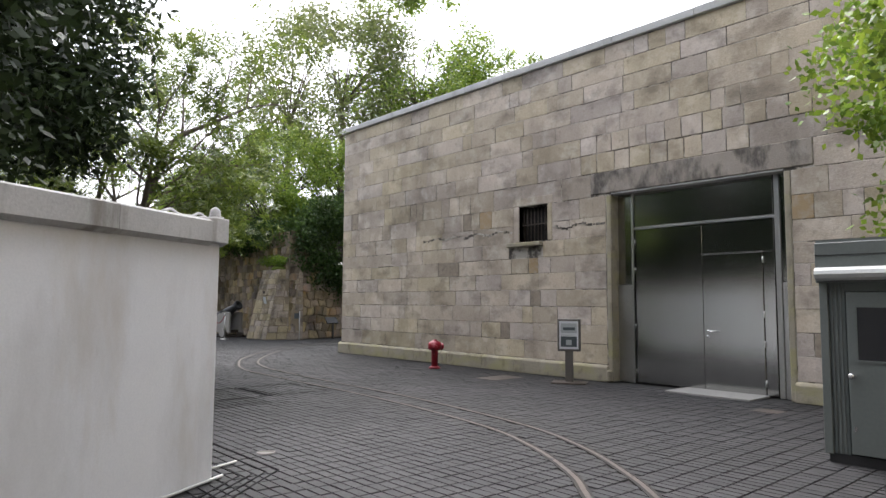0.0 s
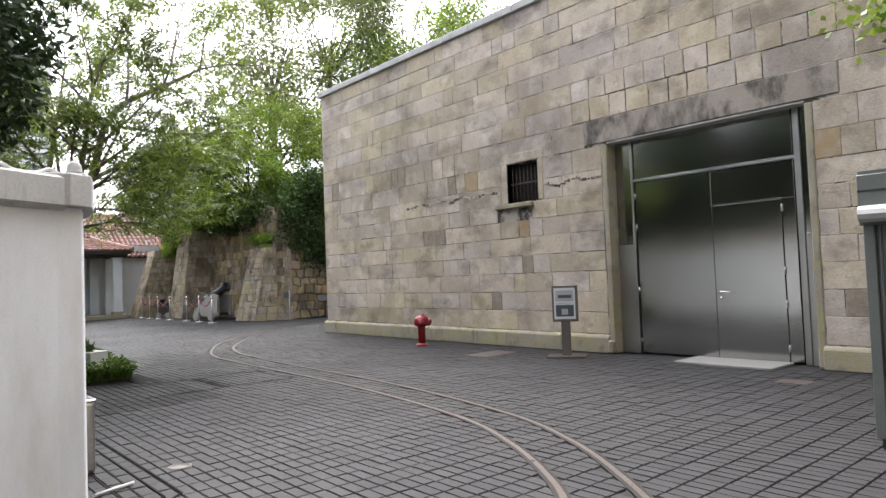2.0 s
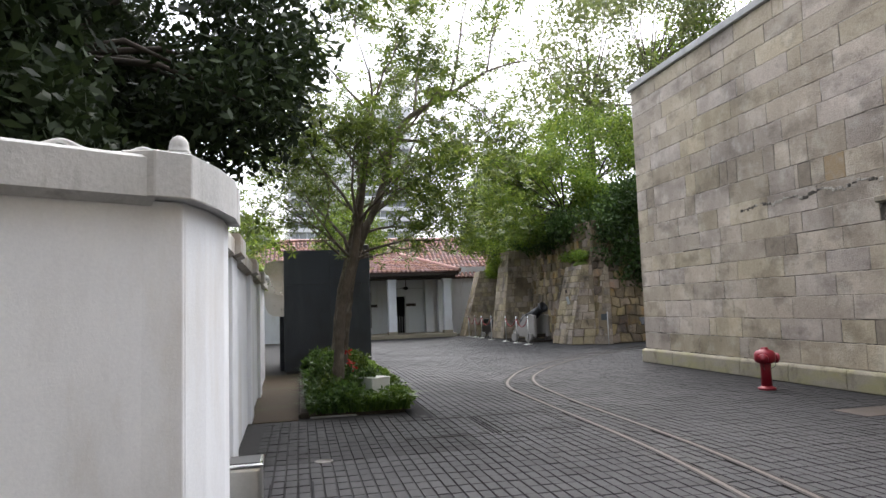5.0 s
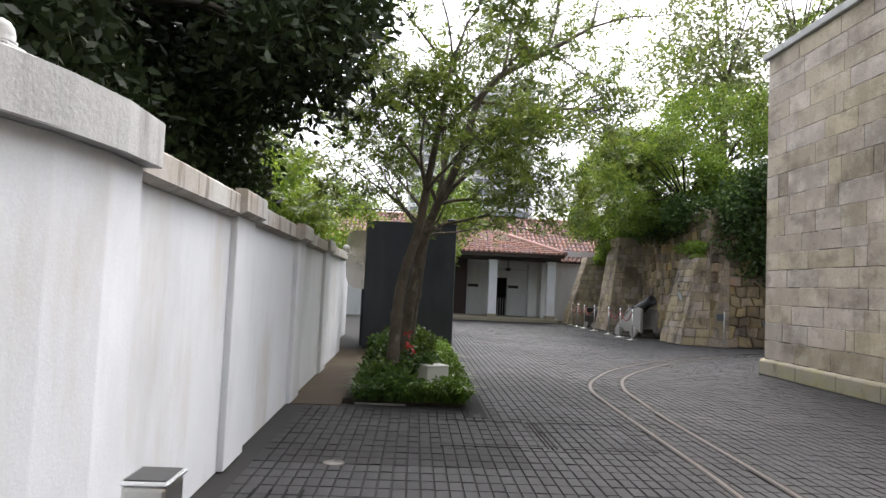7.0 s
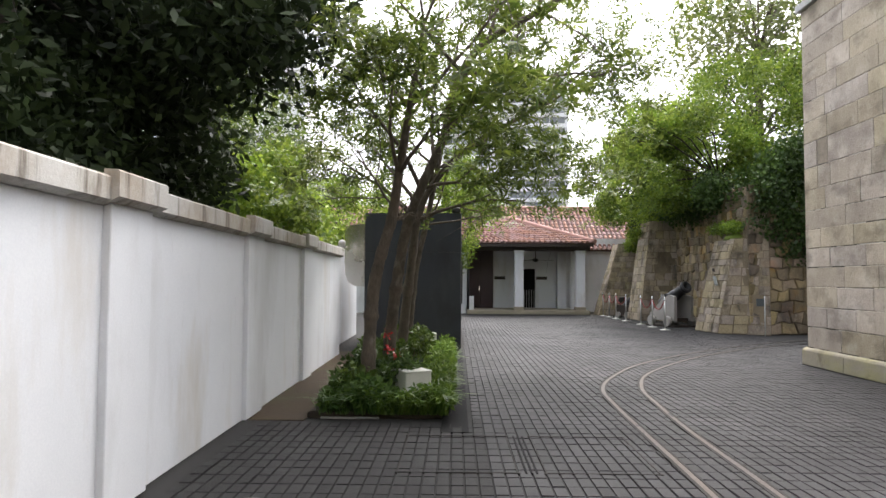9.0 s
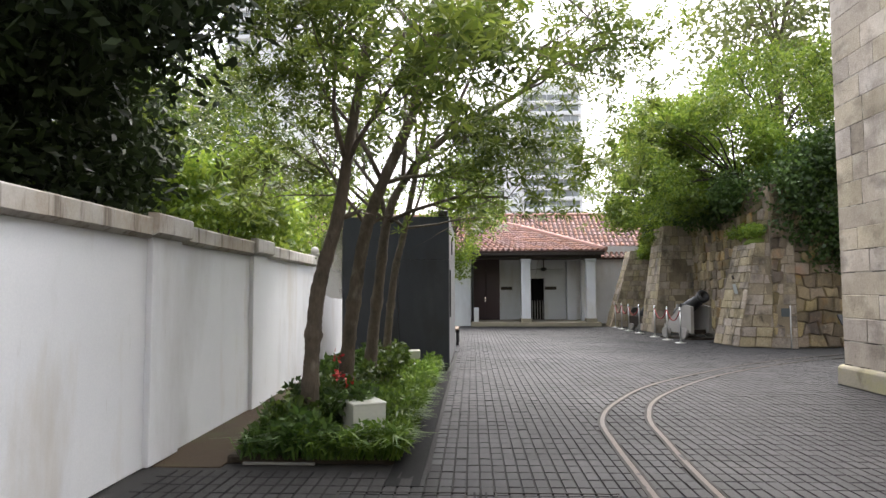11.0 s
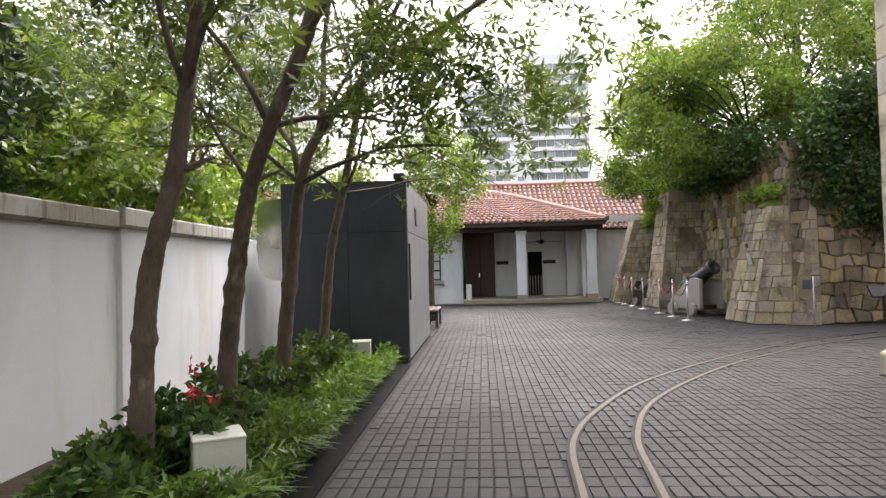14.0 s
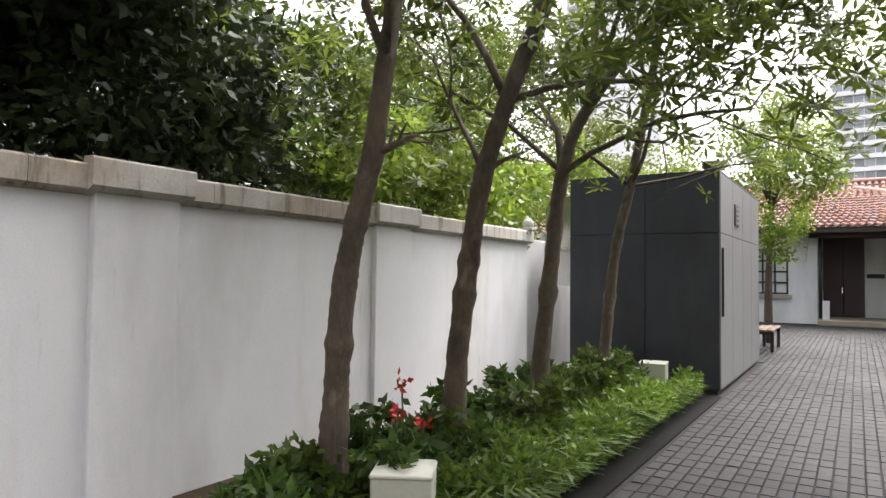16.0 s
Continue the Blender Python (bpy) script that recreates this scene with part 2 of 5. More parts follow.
M["stucco_cap"] = surf("stained_coping", (0.38, 0.38, 0.37), (0.54, 0.54, 0.53), 0.88, fine=50, coarse=1.4, bump=0.35,
                       stains=(((0.34, 0.28, 0.19), 0.9, (1.2, 1.2, 0.5), 0.56, 0.72, 0.4), ((0.15, 0.135, 0.11), 2.4, (1.8, 1.8, 0.3), 0.54, 0.70, 0.7)))
M["stucco_cap_worn"] = surf("weathered_coping", (0.42, 0.41, 0.38), (0.58, 0.57, 0.54), 0.9, fine=50, coarse=1.6, bump=0.35,
                            stains=(((0.27, 0.195, 0.115), 0.9, (1.0, 1.0, 0.9), 0.46, 0.64, 0.75), ((0.09, 0.07, 0.045), 3.4, (3.0, 3.0, 0.35), 0.52, 0.66, 0.75), ((0.06, 0.05, 0.035), 1.3, (1.2, 1.2, 0.8), 0.63, 0.72, 0.75)))
M["paver"] = surf("grey_clay_paver", (0.023, 0.0228, 0.0242), (0.034, 0.0337, 0.0352), 0.70, fine=70, coarse=0.55, bump=0.14, spec=0.22, vary="island", vary_amount=0.12, rough_var=0.2,
                  stains=(((0.013, 0.0127, 0.0127), 0.5, (1, 1, 1), 0.52, 0.7, 0.5), ((0.060, 0.058, 0.056), 0.8, (1, 1, 1), 0.57, 0.78, 0.5)))
M["paver_near"] = surf("grey_clay_paver_near", (0.023, 0.0228, 0.0242), (0.034, 0.0337, 0.0352), 0.70, fine=70, coarse=0.55, bump=0.14, spec=0.22, vary="object", vary_amount=0.12, rough_var=0.2,
                       stains=(((0.013, 0.0127, 0.0127), 0.5, (1, 1, 1), 0.52, 0.7, 0.5), ((0.060, 0.058, 0.056), 0.8, (1, 1, 1), 0.57, 0.78, 0.5)))
M["paver_dark"] = surf("dark_worn_paver", (0.011, 0.011, 0.0112), (0.021, 0.0206, 0.021), 0.7, spec=0.18, fine=70, coarse=0.8, bump=0.35, vary="island", vary_amount=0.15, rough_var=0.2)
M["joint"] = surf("joint_sand", (0.010, 0.0097, 0.0094), (0.020, 0.0192, 0.0185), 0.98, fine=120, bump=0.3)
M["ground"] = surf("earth", (0.05, 0.045, 0.035), (0.09, 0.08, 0.06), 0.95, fine=20, bump=0.4)
M["rail"] = surf("rail_concrete", (0.021, 0.0204, 0.0192), (0.036, 0.0348, 0.0322), 0.85, spec=0.2, fine=60, bump=0.4, stains=(((0.046, 0.041, 0.033), 4, (1, 1, 1), 0.52, 0.7, 0.7),))
M["rust_iron"] = surf("worn_iron", (0.05, 0.042, 0.038), (0.10, 0.08, 0.065), 0.6, 0.6, bump=0.3)
M["rubble"] = surf("rubble_stone", (0.14, 0.107, 0.067), (0.32, 0.255, 0.165), 0.93, fine=30, coarse=2.2, bump=0.9, vary="island", vary_amount=0.45, bump_dist=0.02,
                   stains=(((0.30, 0.16, 0.055), 1.3, (1, 1, 1), 0.54, 0.68, 0.7), ((0.05, 0.042, 0.032), 1.6, (1, 1, 0.5), 0.50, 0.66, 0.7), ((0.42, 0.36, 0.26), 6, (1, 1, 1), 0.58, 0.72, 0.5)))
M["rubble_obj"] = surf("buttress_stone", (0.20, 0.16, 0.108), (0.43, 0.365, 0.27), 0.93, fine=30, coarse=2.4, bump=0.9, vary="object", vary_amount=0.2, bump_dist=0.02,
                       stains=(((0.28, 0.16, 0.055), 1.3, (1, 1, 1), 0.58, 0.74, 0.5), ((0.06, 0.05, 0.036), 2.4, (1, 1, 0.6), 0.50, 0.66, 0.8), ((0.52, 0.47, 0.38), 5, (1, 1, 1), 0.57, 0.72, 0.5)))
M["rubble_mortar"] = surf("rubble_mortar", (0.13, 0.103, 0.068), (0.27, 0.22, 0.15), 0.96, fine=40, bump=0.7, stains=(((0.05, 0.04, 0.03), 1.6, (1, 1, 0.5), 0.5, 0.7, 0.7),))
M["bark"] = surf("grey_brown_bark", (0.055, 0.044, 0.033), (0.13, 0.105, 0.078), 0.92, fine=28, coarse=5, bump=0.9, fine_stretch=(1.6, 1.6, 0.5), bump_dist=0.015,
                 stains=(((0.24, 0.215, 0.175), 7, (1, 1, 0.5), 0.56, 0.70, 0.55), ((0.03, 0.024, 0.018), 5, (1, 1, 0.8), 0.56, 0.70, 0.6),))
M["bark_dark"] = surf("dark_bark", (0.035, 0.028, 0.022), (0.075, 0.06, 0.045), 0.95, fine=28, coarse=4, bump=0.9)
M["steel"] = surf("brushed_steel", (0.40, 0.40, 0.385), (0.50, 0.50, 0.485), 0.14, 1.0, fine=90, coarse=1.2, bump=0, fine_stretch=(1, 1, 0.05), rough_var=0.02)
M["steel_dull"] = surf("steel_frame", (0.42, 0.42, 0.40), (0.52, 0.52, 0.50), 0.34, 1.0, bump=0.02)
M["chrome"] = plain("chrome", (0.75, 0.75, 0.75), 0.15, 1.0)
M["hydrant_red"] = surf("red_enamel", (0.20, 0.005, 0.016), (0.28, 0.010, 0.026), 0.38, fine=30, bump=0.08, stains=(((0.16, 0.01, 0.015), 9, (1, 1, 0.6), 0.56, 0.75, 0.6),))
M["booth"] = surf("green_grey_paint", (0.10, 0.115, 0.108), (0.13, 0.145, 0.137), 0.5, fine=35, coarse=0.9, bump=0.05, stains=(((0.07, 0.078, 0.075), 2, (1, 1, 0.4), 0.55, 0.75, 0.5),))
M["booth_light"] = plain("pale_grey_metal", (0.50, 0.52, 0.51), 0.45)
M["dark_glass"] = plain("dark_glass", (0.012, 0.013, 0.015), 0.08)
M["black"] = plain("black_paint", (0.02, 0.02, 0.021), 0.5)
M["iron"] = surf("cannon_iron", (0.025, 0.026, 0.028), (0.05, 0.05, 0.052), 0.45, 0.3, bump=0.15)
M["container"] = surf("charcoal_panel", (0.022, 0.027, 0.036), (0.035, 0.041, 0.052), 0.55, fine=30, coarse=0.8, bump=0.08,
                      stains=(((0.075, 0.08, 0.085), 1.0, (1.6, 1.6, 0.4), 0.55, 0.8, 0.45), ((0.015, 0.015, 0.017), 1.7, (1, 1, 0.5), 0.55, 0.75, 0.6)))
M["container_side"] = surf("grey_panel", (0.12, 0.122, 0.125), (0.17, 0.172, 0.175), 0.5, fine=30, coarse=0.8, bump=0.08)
M["zinc"] = surf("zinc_duct", (0.42, 0.42, 0.40), (0.55, 0.55, 0.53), 0.28, 0.95, bump=0.03)
M["lamp_body"] = surf("cream_enamel", (0.42, 0.44, 0.385), (0.52, 0.53, 0.475), 0.5, bump=0.06, stains=(((0.40, 0.42, 0.32), 6, (1, 1, 0.6), 0.6, 0.8, 0.4),))
M["soil"] = surf("dark_soil", (0.022, 0.017, 0.012), (0.05, 0.04, 0.028), 0.97, fine=50, bump=0.9, bump_dist=0.03)
M["gutter"] = surf("wet_gutter", (0.03, 0.02, 0.011), (0.06, 0.042, 0.025), 0.85, spec=0.2, fine=30, bump=0.4, stains=(((0.05, 0.06, 0.02), 2, (1, 1, 1), 0.5, 0.7, 0.6),))
M["drain"] = surf("black_drain_slab", (0.006, 0.006, 0.0062), (0.014, 0.014, 0.0142), 0.75, spec=0.06, fine=40, bump=0.2)
M["tile"] = surf("terracotta_tile", (0.17, 0.088, 0.070), (0.29, 0.165, 0.14), 0.85, fine=25, coarse=1.5, bump=0.4, vary="island", vary_amount=0.22,
                 stains=(((0.13, 0.085, 0.07), 2, (1, 1, 1), 0.52, 0.72, 0.6), ((0.20, 0.20, 0.11), 1.2, (1, 1, 1), 0.6, 0.78, 0.4)))
M["tile_ridge"] = surf("pink_ridge_mortar", (0.33, 0.18, 0.15), (0.43, 0.26, 0.225), 0.85, fine=25, bump=0.3)
M["maroon"] = surf("maroon_door_paint", (0.028, 0.010, 0.013), (0.042, 0.016, 0.019), 0.4, bump=0.05)
M["dark_wood"] = surf("dark_timber", (0.02, 0.014, 0.010), (0.045, 0.032, 0.024), 0.6, bump=0.2)
M["granite_step"] = surf("worn_granite_step", (0.24, 0.21, 0.15), (0.36, 0.32, 0.25), 0.85, bump=0.4)
M["tower_white"] = surf("tower_white", (0.74, 0.75, 0.76), (0.80, 0.805, 0.81), 0.7, fine=0.8, coarse=0.05, bump=0.0)
M["tower_glass"] = surf("tower_glass", (0.17, 0.19, 0.20), (0.29, 0.31, 0.31), 0.25, fine=0.35, coarse=0.07, bump=0.0, vary="object", vary_amount=0.35)
M["bench_wood"] = surf("bench_timber", (0.10, 0.06, 0.035), (0.17, 0.11, 0.07), 0.7, bump=0.2)
M["red_rope"] = plain("red_rope", (0.25, 0.03, 0.03), 0.8)
M["paper"] = plain("printed_paper", (0.62, 0.63, 0.645), 0.5)
M["stand_metal"] = surf("grey_brown_metal", (0.085, 0.075, 0.066), (0.13, 0.118, 0.105), 0.5, bump=0.05)
M["tile_bed"] = surf("dark_tile_pan", (0.05, 0.03, 0.026), (0.09, 0.055, 0.047), 0.9, bump=0.3)
M["ink"] = plain("printed_grey", (0.06, 0.075, 0.08), 0.5)
M["ink_pale"] = plain("printed_pale_grey", (0.38, 0.40, 0.40), 0.5)
M["wood_grey"] = surf("grey_painted_wood", (0.27, 0.255, 0.235), (0.36, 0.34, 0.315), 0.75, bump=0.2)
# near-black stand-in for unlit depth: the darkness is in the colour
M["void"] = plain("black_as_unlit_interior", (0.012, 0.011, 0.010), 0.9)
M["threshold"] = surf("threshold_concrete", (0.17, 0.165, 0.16), (0.24, 0.235, 0.225), 0.85, bump=0.3)
M["flower"] = plain("red_petal", (0.38, 0.015, 0.015), 0.5)
M["pvc"] = plain("white_pipe", (0.48, 0.48, 0.465), 0.45)
M["leaf_bright"] = leaf_mat("leaf_bright", (0.062, 0.120, 0.013), (0.18, 0.255, 0.032), through=0.33, spread=0.5)
M["leaf_mid"] = leaf_mat("leaf_mid", (0.022, 0.045, 0.008), (0.068, 0.105, 0.018), spread=0.5)
M["leaf_bed"] = leaf_mat("leaf_bed", (0.036, 0.066, 0.011), (0.115, 0.155, 0.026), through=0.4, spread=0.4)
M["leaf_dark"] = leaf_mat("leaf_dark", (0.011, 0.019, 0.008), (0.032, 0.050, 0.017), through=0.15, gloss=0.52, shine=0.18, spread=0.5)
M["leaf_olive"] = leaf_mat("leaf_olive", (0.075, 0.10, 0.030), (0.16, 0.19, 0.065))
M["leaf_planter"] = leaf_mat("leaf_planter", (0.042, 0.090, 0.012), (0.115, 0.185, 0.030))
M["leaf_shrub"] = leaf_mat("leaf_shrub", (0.020, 0.048, 0.009), (0.055, 0.10, 0.020))
M["moss"] = surf("moss", (0.10, 0.15, 0.02), (0.17, 0.22, 0.04), 0.95, fine=60, bump=0.8)

# ---- setting ----
rng = random.Random(7)
ground = tagged(part("ground", block(-600, 600, -600, 600, -0.6, -0.05), M["ground"]), "bare dark earth ground under the courtyard", "ground", kind="structure")
court = tagged(part("pavement", block(-14, 17, -9, 33.3, -0.3, -0.012), M["joint"]), "dark jointing sand bed of the paved courtyard", "pavement", kind="structure")

# granite building: west wall with its doorway and barred window
WX = 11.44
DOOR = (4.87, 7.89, 3.43)
WIN = (9.38, 10.13, 2.655, 3.40)
b = block(WX - .001, 12.1, -6, DOOR[0], 0, 6.20)
block(WX - .001, 12.1, DOOR[1], WIN[0], 0, 6.20, bm=b)
block(WX - .001, 12.1, WIN[1], 16.8, 0, 6.20, bm=b)
block(WX - .001, 12.1, DOOR[0], DOOR[1], DOOR[2], 6.20, bm=b)
block(WX - .001, 12.1, WIN[0], WIN[1], 0, WIN[2], bm=b)
block(WX - .001, 12.1, WIN[0], WIN[1], WIN[3], 6.20, bm=b)
granite_wall = tagged(part("wall_west", b, M["mortar"]), "weathered grey-brown granite ashlar wall with pale mortar", "wall", kind="structure")
b = block(12.1, 24, 16.2, 16.8, 0, 6.20)
block(23.4, 24, -6, 16.2, 0, 6.20, bm=b)
block(12.1, 23.4, -6, -5.4, 0, 6.20, bm=b)
tagged(part("wall_rear", b, M["mortar"]), "plain granite rear walls of the building", "wall", kind="structure")
# added out of view: tall wall that blocks southern sky light from the yard
tagged(part("wall_south", block(-13, 11.4, -2.9, -2.3, 0, 11), M["ashlar_rest"]), "unseen plain wall added on the south to shade the yard", "wall", kind="structure")
tagged(part("roof", block(12.1, 23.4, -5.4, 16.2, 6.0, 6.20), M["concrete"]), "flat concrete roof slab", "roof", kind="structure")
coping = thing("coping", pose(0, 0, 0), "pale concrete coping along the top of the granite wall", "coping", kind="structure")
y = -6.0
while y < 16.85:
    w = min(rng.uniform(1.5, 2.3), 16.9 - y)
    part("coping_slab", block(WX - .07, 12.2, y, y + w - .006, 6.202, 6.345 + rng.uniform(-.004, .004), 0.012), M["concrete"], coping)
    y += w

# plinth of the granite wall
plinth = thing("plinth", pose(0, 0, 0), "mossy granite plinth along the foot of the wall", "plinth", kind="structure")
for a, e in ((7.98, 16.88), (-6, 4.80)):
    y = a
    while y < e - .01:
        w = min(rng.uniform(.8, 1.4), e - y)
        if e - y - w < .4:
            w = e - y
        bm = prism([(WX + .01, 0), (WX - .075, 0), (WX - .07, .245), (WX - .05, .275), (WX + .01, .30)], w - .008)
        bmesh.ops.translate(bm, verts=bm.verts, vec=(0, y, 0))
        bmesh.ops.bevel(bm, geom=bm.edges[:], offset=.006, segments=1, affect='EDGES')
        part("plinth_stone", bm, M["plinth"], plinth)
        y += w
part("plinth_stone", block(WX - .11, WX + .2, 7.90, 7.98, 0, .22, .03), M["plinth"], plinth, "worn rounded guard stone at the doorway")

# lintel, jambs, window surround
part("lintel", block(WX - .02, WX + .35, 4.45, 8.32, DOOR[2], 3.83, .012), M["lintel"], granite_wall, "dark weathered lintel over the doorway")
part("lintel_lip", block(WX - .004, WX + .2, DOOR[0], DOOR[1], DOOR[2] - .035, DOOR[2] - .001, .008), M["concrete"], granite_wall, "pale worn lower lip of the lintel")
for a, e in ((DOOR[1] - .001, DOOR[1] + .10), (DOOR[0] - .10, DOOR[0] + .001)):
    part("jamb", block(WX - .016, WX + .4, a, e, .0, DOOR[2] - .04, .022, segments=2), M["plinth"], granite_wall, "worn jamb stone of the doorway")
part("window_sill", block(WX - .10, WX + .25, 9.50, 10.42, 2.555, 2.645, .015), M["plinth"], granite_wall, "projecting mossy stone sill")
part("window_jamb", block(WX - .012, WX + .25, WIN[1], WIN[1] + .16, WIN[2] + .005, WIN[3], .01), M["ashlar"], granite_wall)
part("window_jamb", block(WX - .012, WX + .25, WIN[0] - .12, WIN[0], WIN[2] + .005, WIN[3], .01), M["ashlar"], granite_wall)
part("window_head", block(WX - .012, WX + .25, WIN[0] - .15, WIN[1] + .18, WIN[3] + .002, WIN[3] + .17, .01), M["ashlar"], granite_wall)

window_bars = thing("window_1", pose(WX, 9.755, 2.645), "small square window with rusty vertical iron bars", "window", kind="structure")
# black sheet behind the bars, painted as the shade inside
part("window_frame", block(.20, .26, -.37, .37, 0, .74), M["void"], window_bars, "black sheet standing for the unlit depth of the window")
for i in range(8):
    y = -.37 + .74 * (i + .5) / 8
    part("bar", lathe([(.011, .001), (.011, .742)], 6, m=pose(.10, y, 0)), M["rust_iron"], window_bars)
part("bar", block(.085, .115, -.374, .374, .36, .385), M["rust_iron"], window_bars)

# steel door filling the doorway
DX = WX + .22
door = thing("door_1", pose(DX, 0, 0), "closed brushed stainless steel double door with a wicket leaf", "door", kind="structure")
part("header_panel", block(0, .05, 5.13, 7.55, 2.785, 3.44, .004), M["steel"], door)
part("header_rail", block(-.02, .05, 5.10, 7.56, 2.735, 2.78, .004), M["steel_dull"], door)
part("leaf", block(0, .06, 6.285, 7.535, .02, 2.73, .004), M["steel"], door)
b = block(.0, .06, 5.13, 6.28, 2.225, 2.73, .004)
block(.0, .06, 5.13, 5.30, .02, 2.221, .004, bm=b)
part("leaf_surround", b, M["steel"], door)
wicket = part("wicket_leaf", block(-.012, .05, 5.308, 6.276, .02, 2.215, .004), M["steel"], door, "steel wicket leaf")
part("handle", tube([(-.06, 6.20, .965), (-.065, 6.12, .968), (-.065, 6.05, .966)], .009, 6, bm=lathe([(.024, 0), (.024, .012), (.010, .014), (.010, .05)], 10, m=pose(-.012, 6.20, .965, 0, -90, 0))), M["chrome"], wicket, "chrome lever handle")
part("lock", lathe([(.022, 0), (.022, .012), (.016, .02), (0, .021)], 10, m=pose(-.012, 6.20, .88, 0, -90, 0)), M["chrome"], wicket, "chrome lock cylinder")
part("drip_rail", block(-.035, -.012, 5.29, 6.29, 2.215, 2.235, .003), M["chrome"], wicket)
for yy, zz in ((5.30, 2.05), (5.30, 1.2), (5.30, .75), (5.30, .15), (7.54, 2.45), (7.54, 1.95), (7.54, .95), (7.54, .15)):
    part("hinge", lathe([(.012, 0), (.012, .10)], 8, m=pose(-.014, yy, zz)), M["steel_dull"], door)
for a, e in ((7.56, 7.60), (5.02, 5.10)):
    part("frame_post", block(-.03, .05, a, e, 0, 3.44, .004), M["steel_dull"], door)
for a, e in ((7.605, 7.90), (4.87, 5.015)):
    part("side_panel", block(.0, .04, a, e, 1.75, 3.44, .004), M["steel"], door)
    part("side_panel", block(-.02, .04, a, e, 0, 1.74, .006), M["steel_dull"], door)
# black backing sheet, coloured as if no light got in
tagged(part("wall_door_backing", block(DX + .08, DX + .2, 4.6, 8.1, 0, 3.6), M["void"]), "black sheet standing for the unlit space behind the steel door", "wall", kind="structure")
tagged(part("threshold", block(10.95, DX - .02, 5.25, 6.60, -.01, .028, .008), M["threshold"]), "pale concrete threshold ramp at the steel door", "threshold", kind="structure")

# white garden wall: a splayed arm and a long arm
garden = thing("wall_garden", pose(0, 0, 0), "white stuccoed garden wall with a stained coping", "wall", kind="structure")
DA = Vector((.870, .493, 0))
CORNER = Vector((3.36, 6.09, 0))
MA = Matrix.Translation(CORNER - DA * 9) @ Matrix(((DA.x, -DA.y, 0, 0), (DA.y, DA.x, 0, 0), (0, 0, 1, 0), (0, 0, 0, 1)))
DB = Vector((-.014, 1, 0)).normalized()
MB = Matrix.Translation((3.26, 6.42, 0)) @ Matrix(((DB.x, -DB.y, 0, 0), (DB.y, DB.x, 0, 0), (0, 0, 1, 0), (0, 0, 0, 1)))
part("wall_body", block(0, 9 - .0, 0, .28, 0, 1.85, m=MA), M["stucco"], garden)
part("wall_body", block(.42, 11.45, 0, .28, 0, 1.85, m=MB), M["stucco"], garden)
part("wall_body", block(11.46, 16, .30, .56, 0, 1.96, .006, m=MB), M["stucco"], garden)
PIER = ((3.353, 6.072), (3.415, 6.30), (3.462, 6.60), (3.455, 6.90), (3.0, 6.90), (3.0, 6.10), (3.2, 6.0))


def upright(outline, z0, z1, bevel=0.0):
    """A prism standing on an outline in x, y."""
    bm = bmesh.new()
    lo, hi = [[bm.verts.new((x, y, z)) for x, y in outline] for z in (z0, z1)]
    bm.faces.new(lo[::-1])
    bm.faces.new(hi)
    for i in range(len(lo)):
        j = (i + 1) % len(lo)
        bm.faces.new((lo[i], lo[j], hi[j], hi[i]))
    if bevel:
        bmesh.ops.bevel(bm, geom=bm.edges[:], offset=bevel, segments=1, affect='EDGES')
    return bm


part("corner_pier", upright(PIER, 0, 1.85, .005), M["stucco"], garden)
part("pier_cap", upright(((3.40, 6.008), (3.475, 6.285), (3.522, 6.59), (3.515, 6.95), (2.95, 6.955), (2.95, 6.3), (3.14, 5.95), (3.27, 5.93)), 1.852, 2.045, .005), M["stucco_cap"], garden)


def coping_run(m, x0, x1, y0, parent, material, low):
    outline = [(y0, low), (y0, 2.012), (y0 + .012, 2.025), (.30, 2.045), (.34, 2.015), (.34, low), (.28, low - .03), (y0 + .06, low - .03)]
    x = x0
    while x < x1 - .01:
        w = min(rng.uniform(.9, 1.25), x1 - x)
        if x1 - x - w < .3:
            w = x1 - x
        bm = prism(outline, w - .004)
        for v in bm.verts:
            v.co = Vector((x + v.co.y, v.co.x, v.co.z + rng.uniform(-.002, .002)))
        bm.transform(m)
        part("coping_slab", bm, material, parent)
        x += w


coping_run(MA, 0, 8.86, -.075, garden, M["stucco_cap"], 1.855)
coping_run(MB, .54, 11.5, -.075, garden, M["stucco_cap_worn"], 1.882)
for s in (2.92, 5.69, 8.31):
    part("pilaster", block(s - .28, s + .28, -.05, .01, 0, 1.868, .006, m=MB), M["stucco"], garden)
    bm = prism([(-.125, 1.90), (-.125, 2.05), (-.113, 2.062), (-.03, 2.066), (-.03, 1.87), (-.065, 1.87)], .68)
    for v in bm.verts:
        v.co = Vector((s - .34 + v.co.y, v.co.x, v.co.z))
    bm.transform(MB)
    part("pilaster_cap", bm, M["stucco_cap_worn"], garden)
finial = thing("wall_finial", pose(3.33, 6.12, 2.045), "small weathered grey dome finial on the wall corner", "finial")
part("base", block(-.055, .055, -.055, .055, 0, .025, .006), M["concrete"], finial)
part("dome", lathe([(.046, .025), (.049, .036), (.043, .04), (.043, .055), (.038, .078), (.026, .096), (.010, .105), (0, .106)], 16), M["concrete"], finial)
end_finial = thing("wall_finial", pose(3.14, 17.80, 2.03), "small white ball finial at the end of the garden wall", "finial")
part("base", block(-.09, .09, -.07, .07, 0, .04, .006), M["stucco_cap"], end_finial)
part("ball", lathe([(.05, .04), (.075, .07), (.07, .12), (.035, .155), (0, .16)], 14), M["stucco_cap"], end_finial)
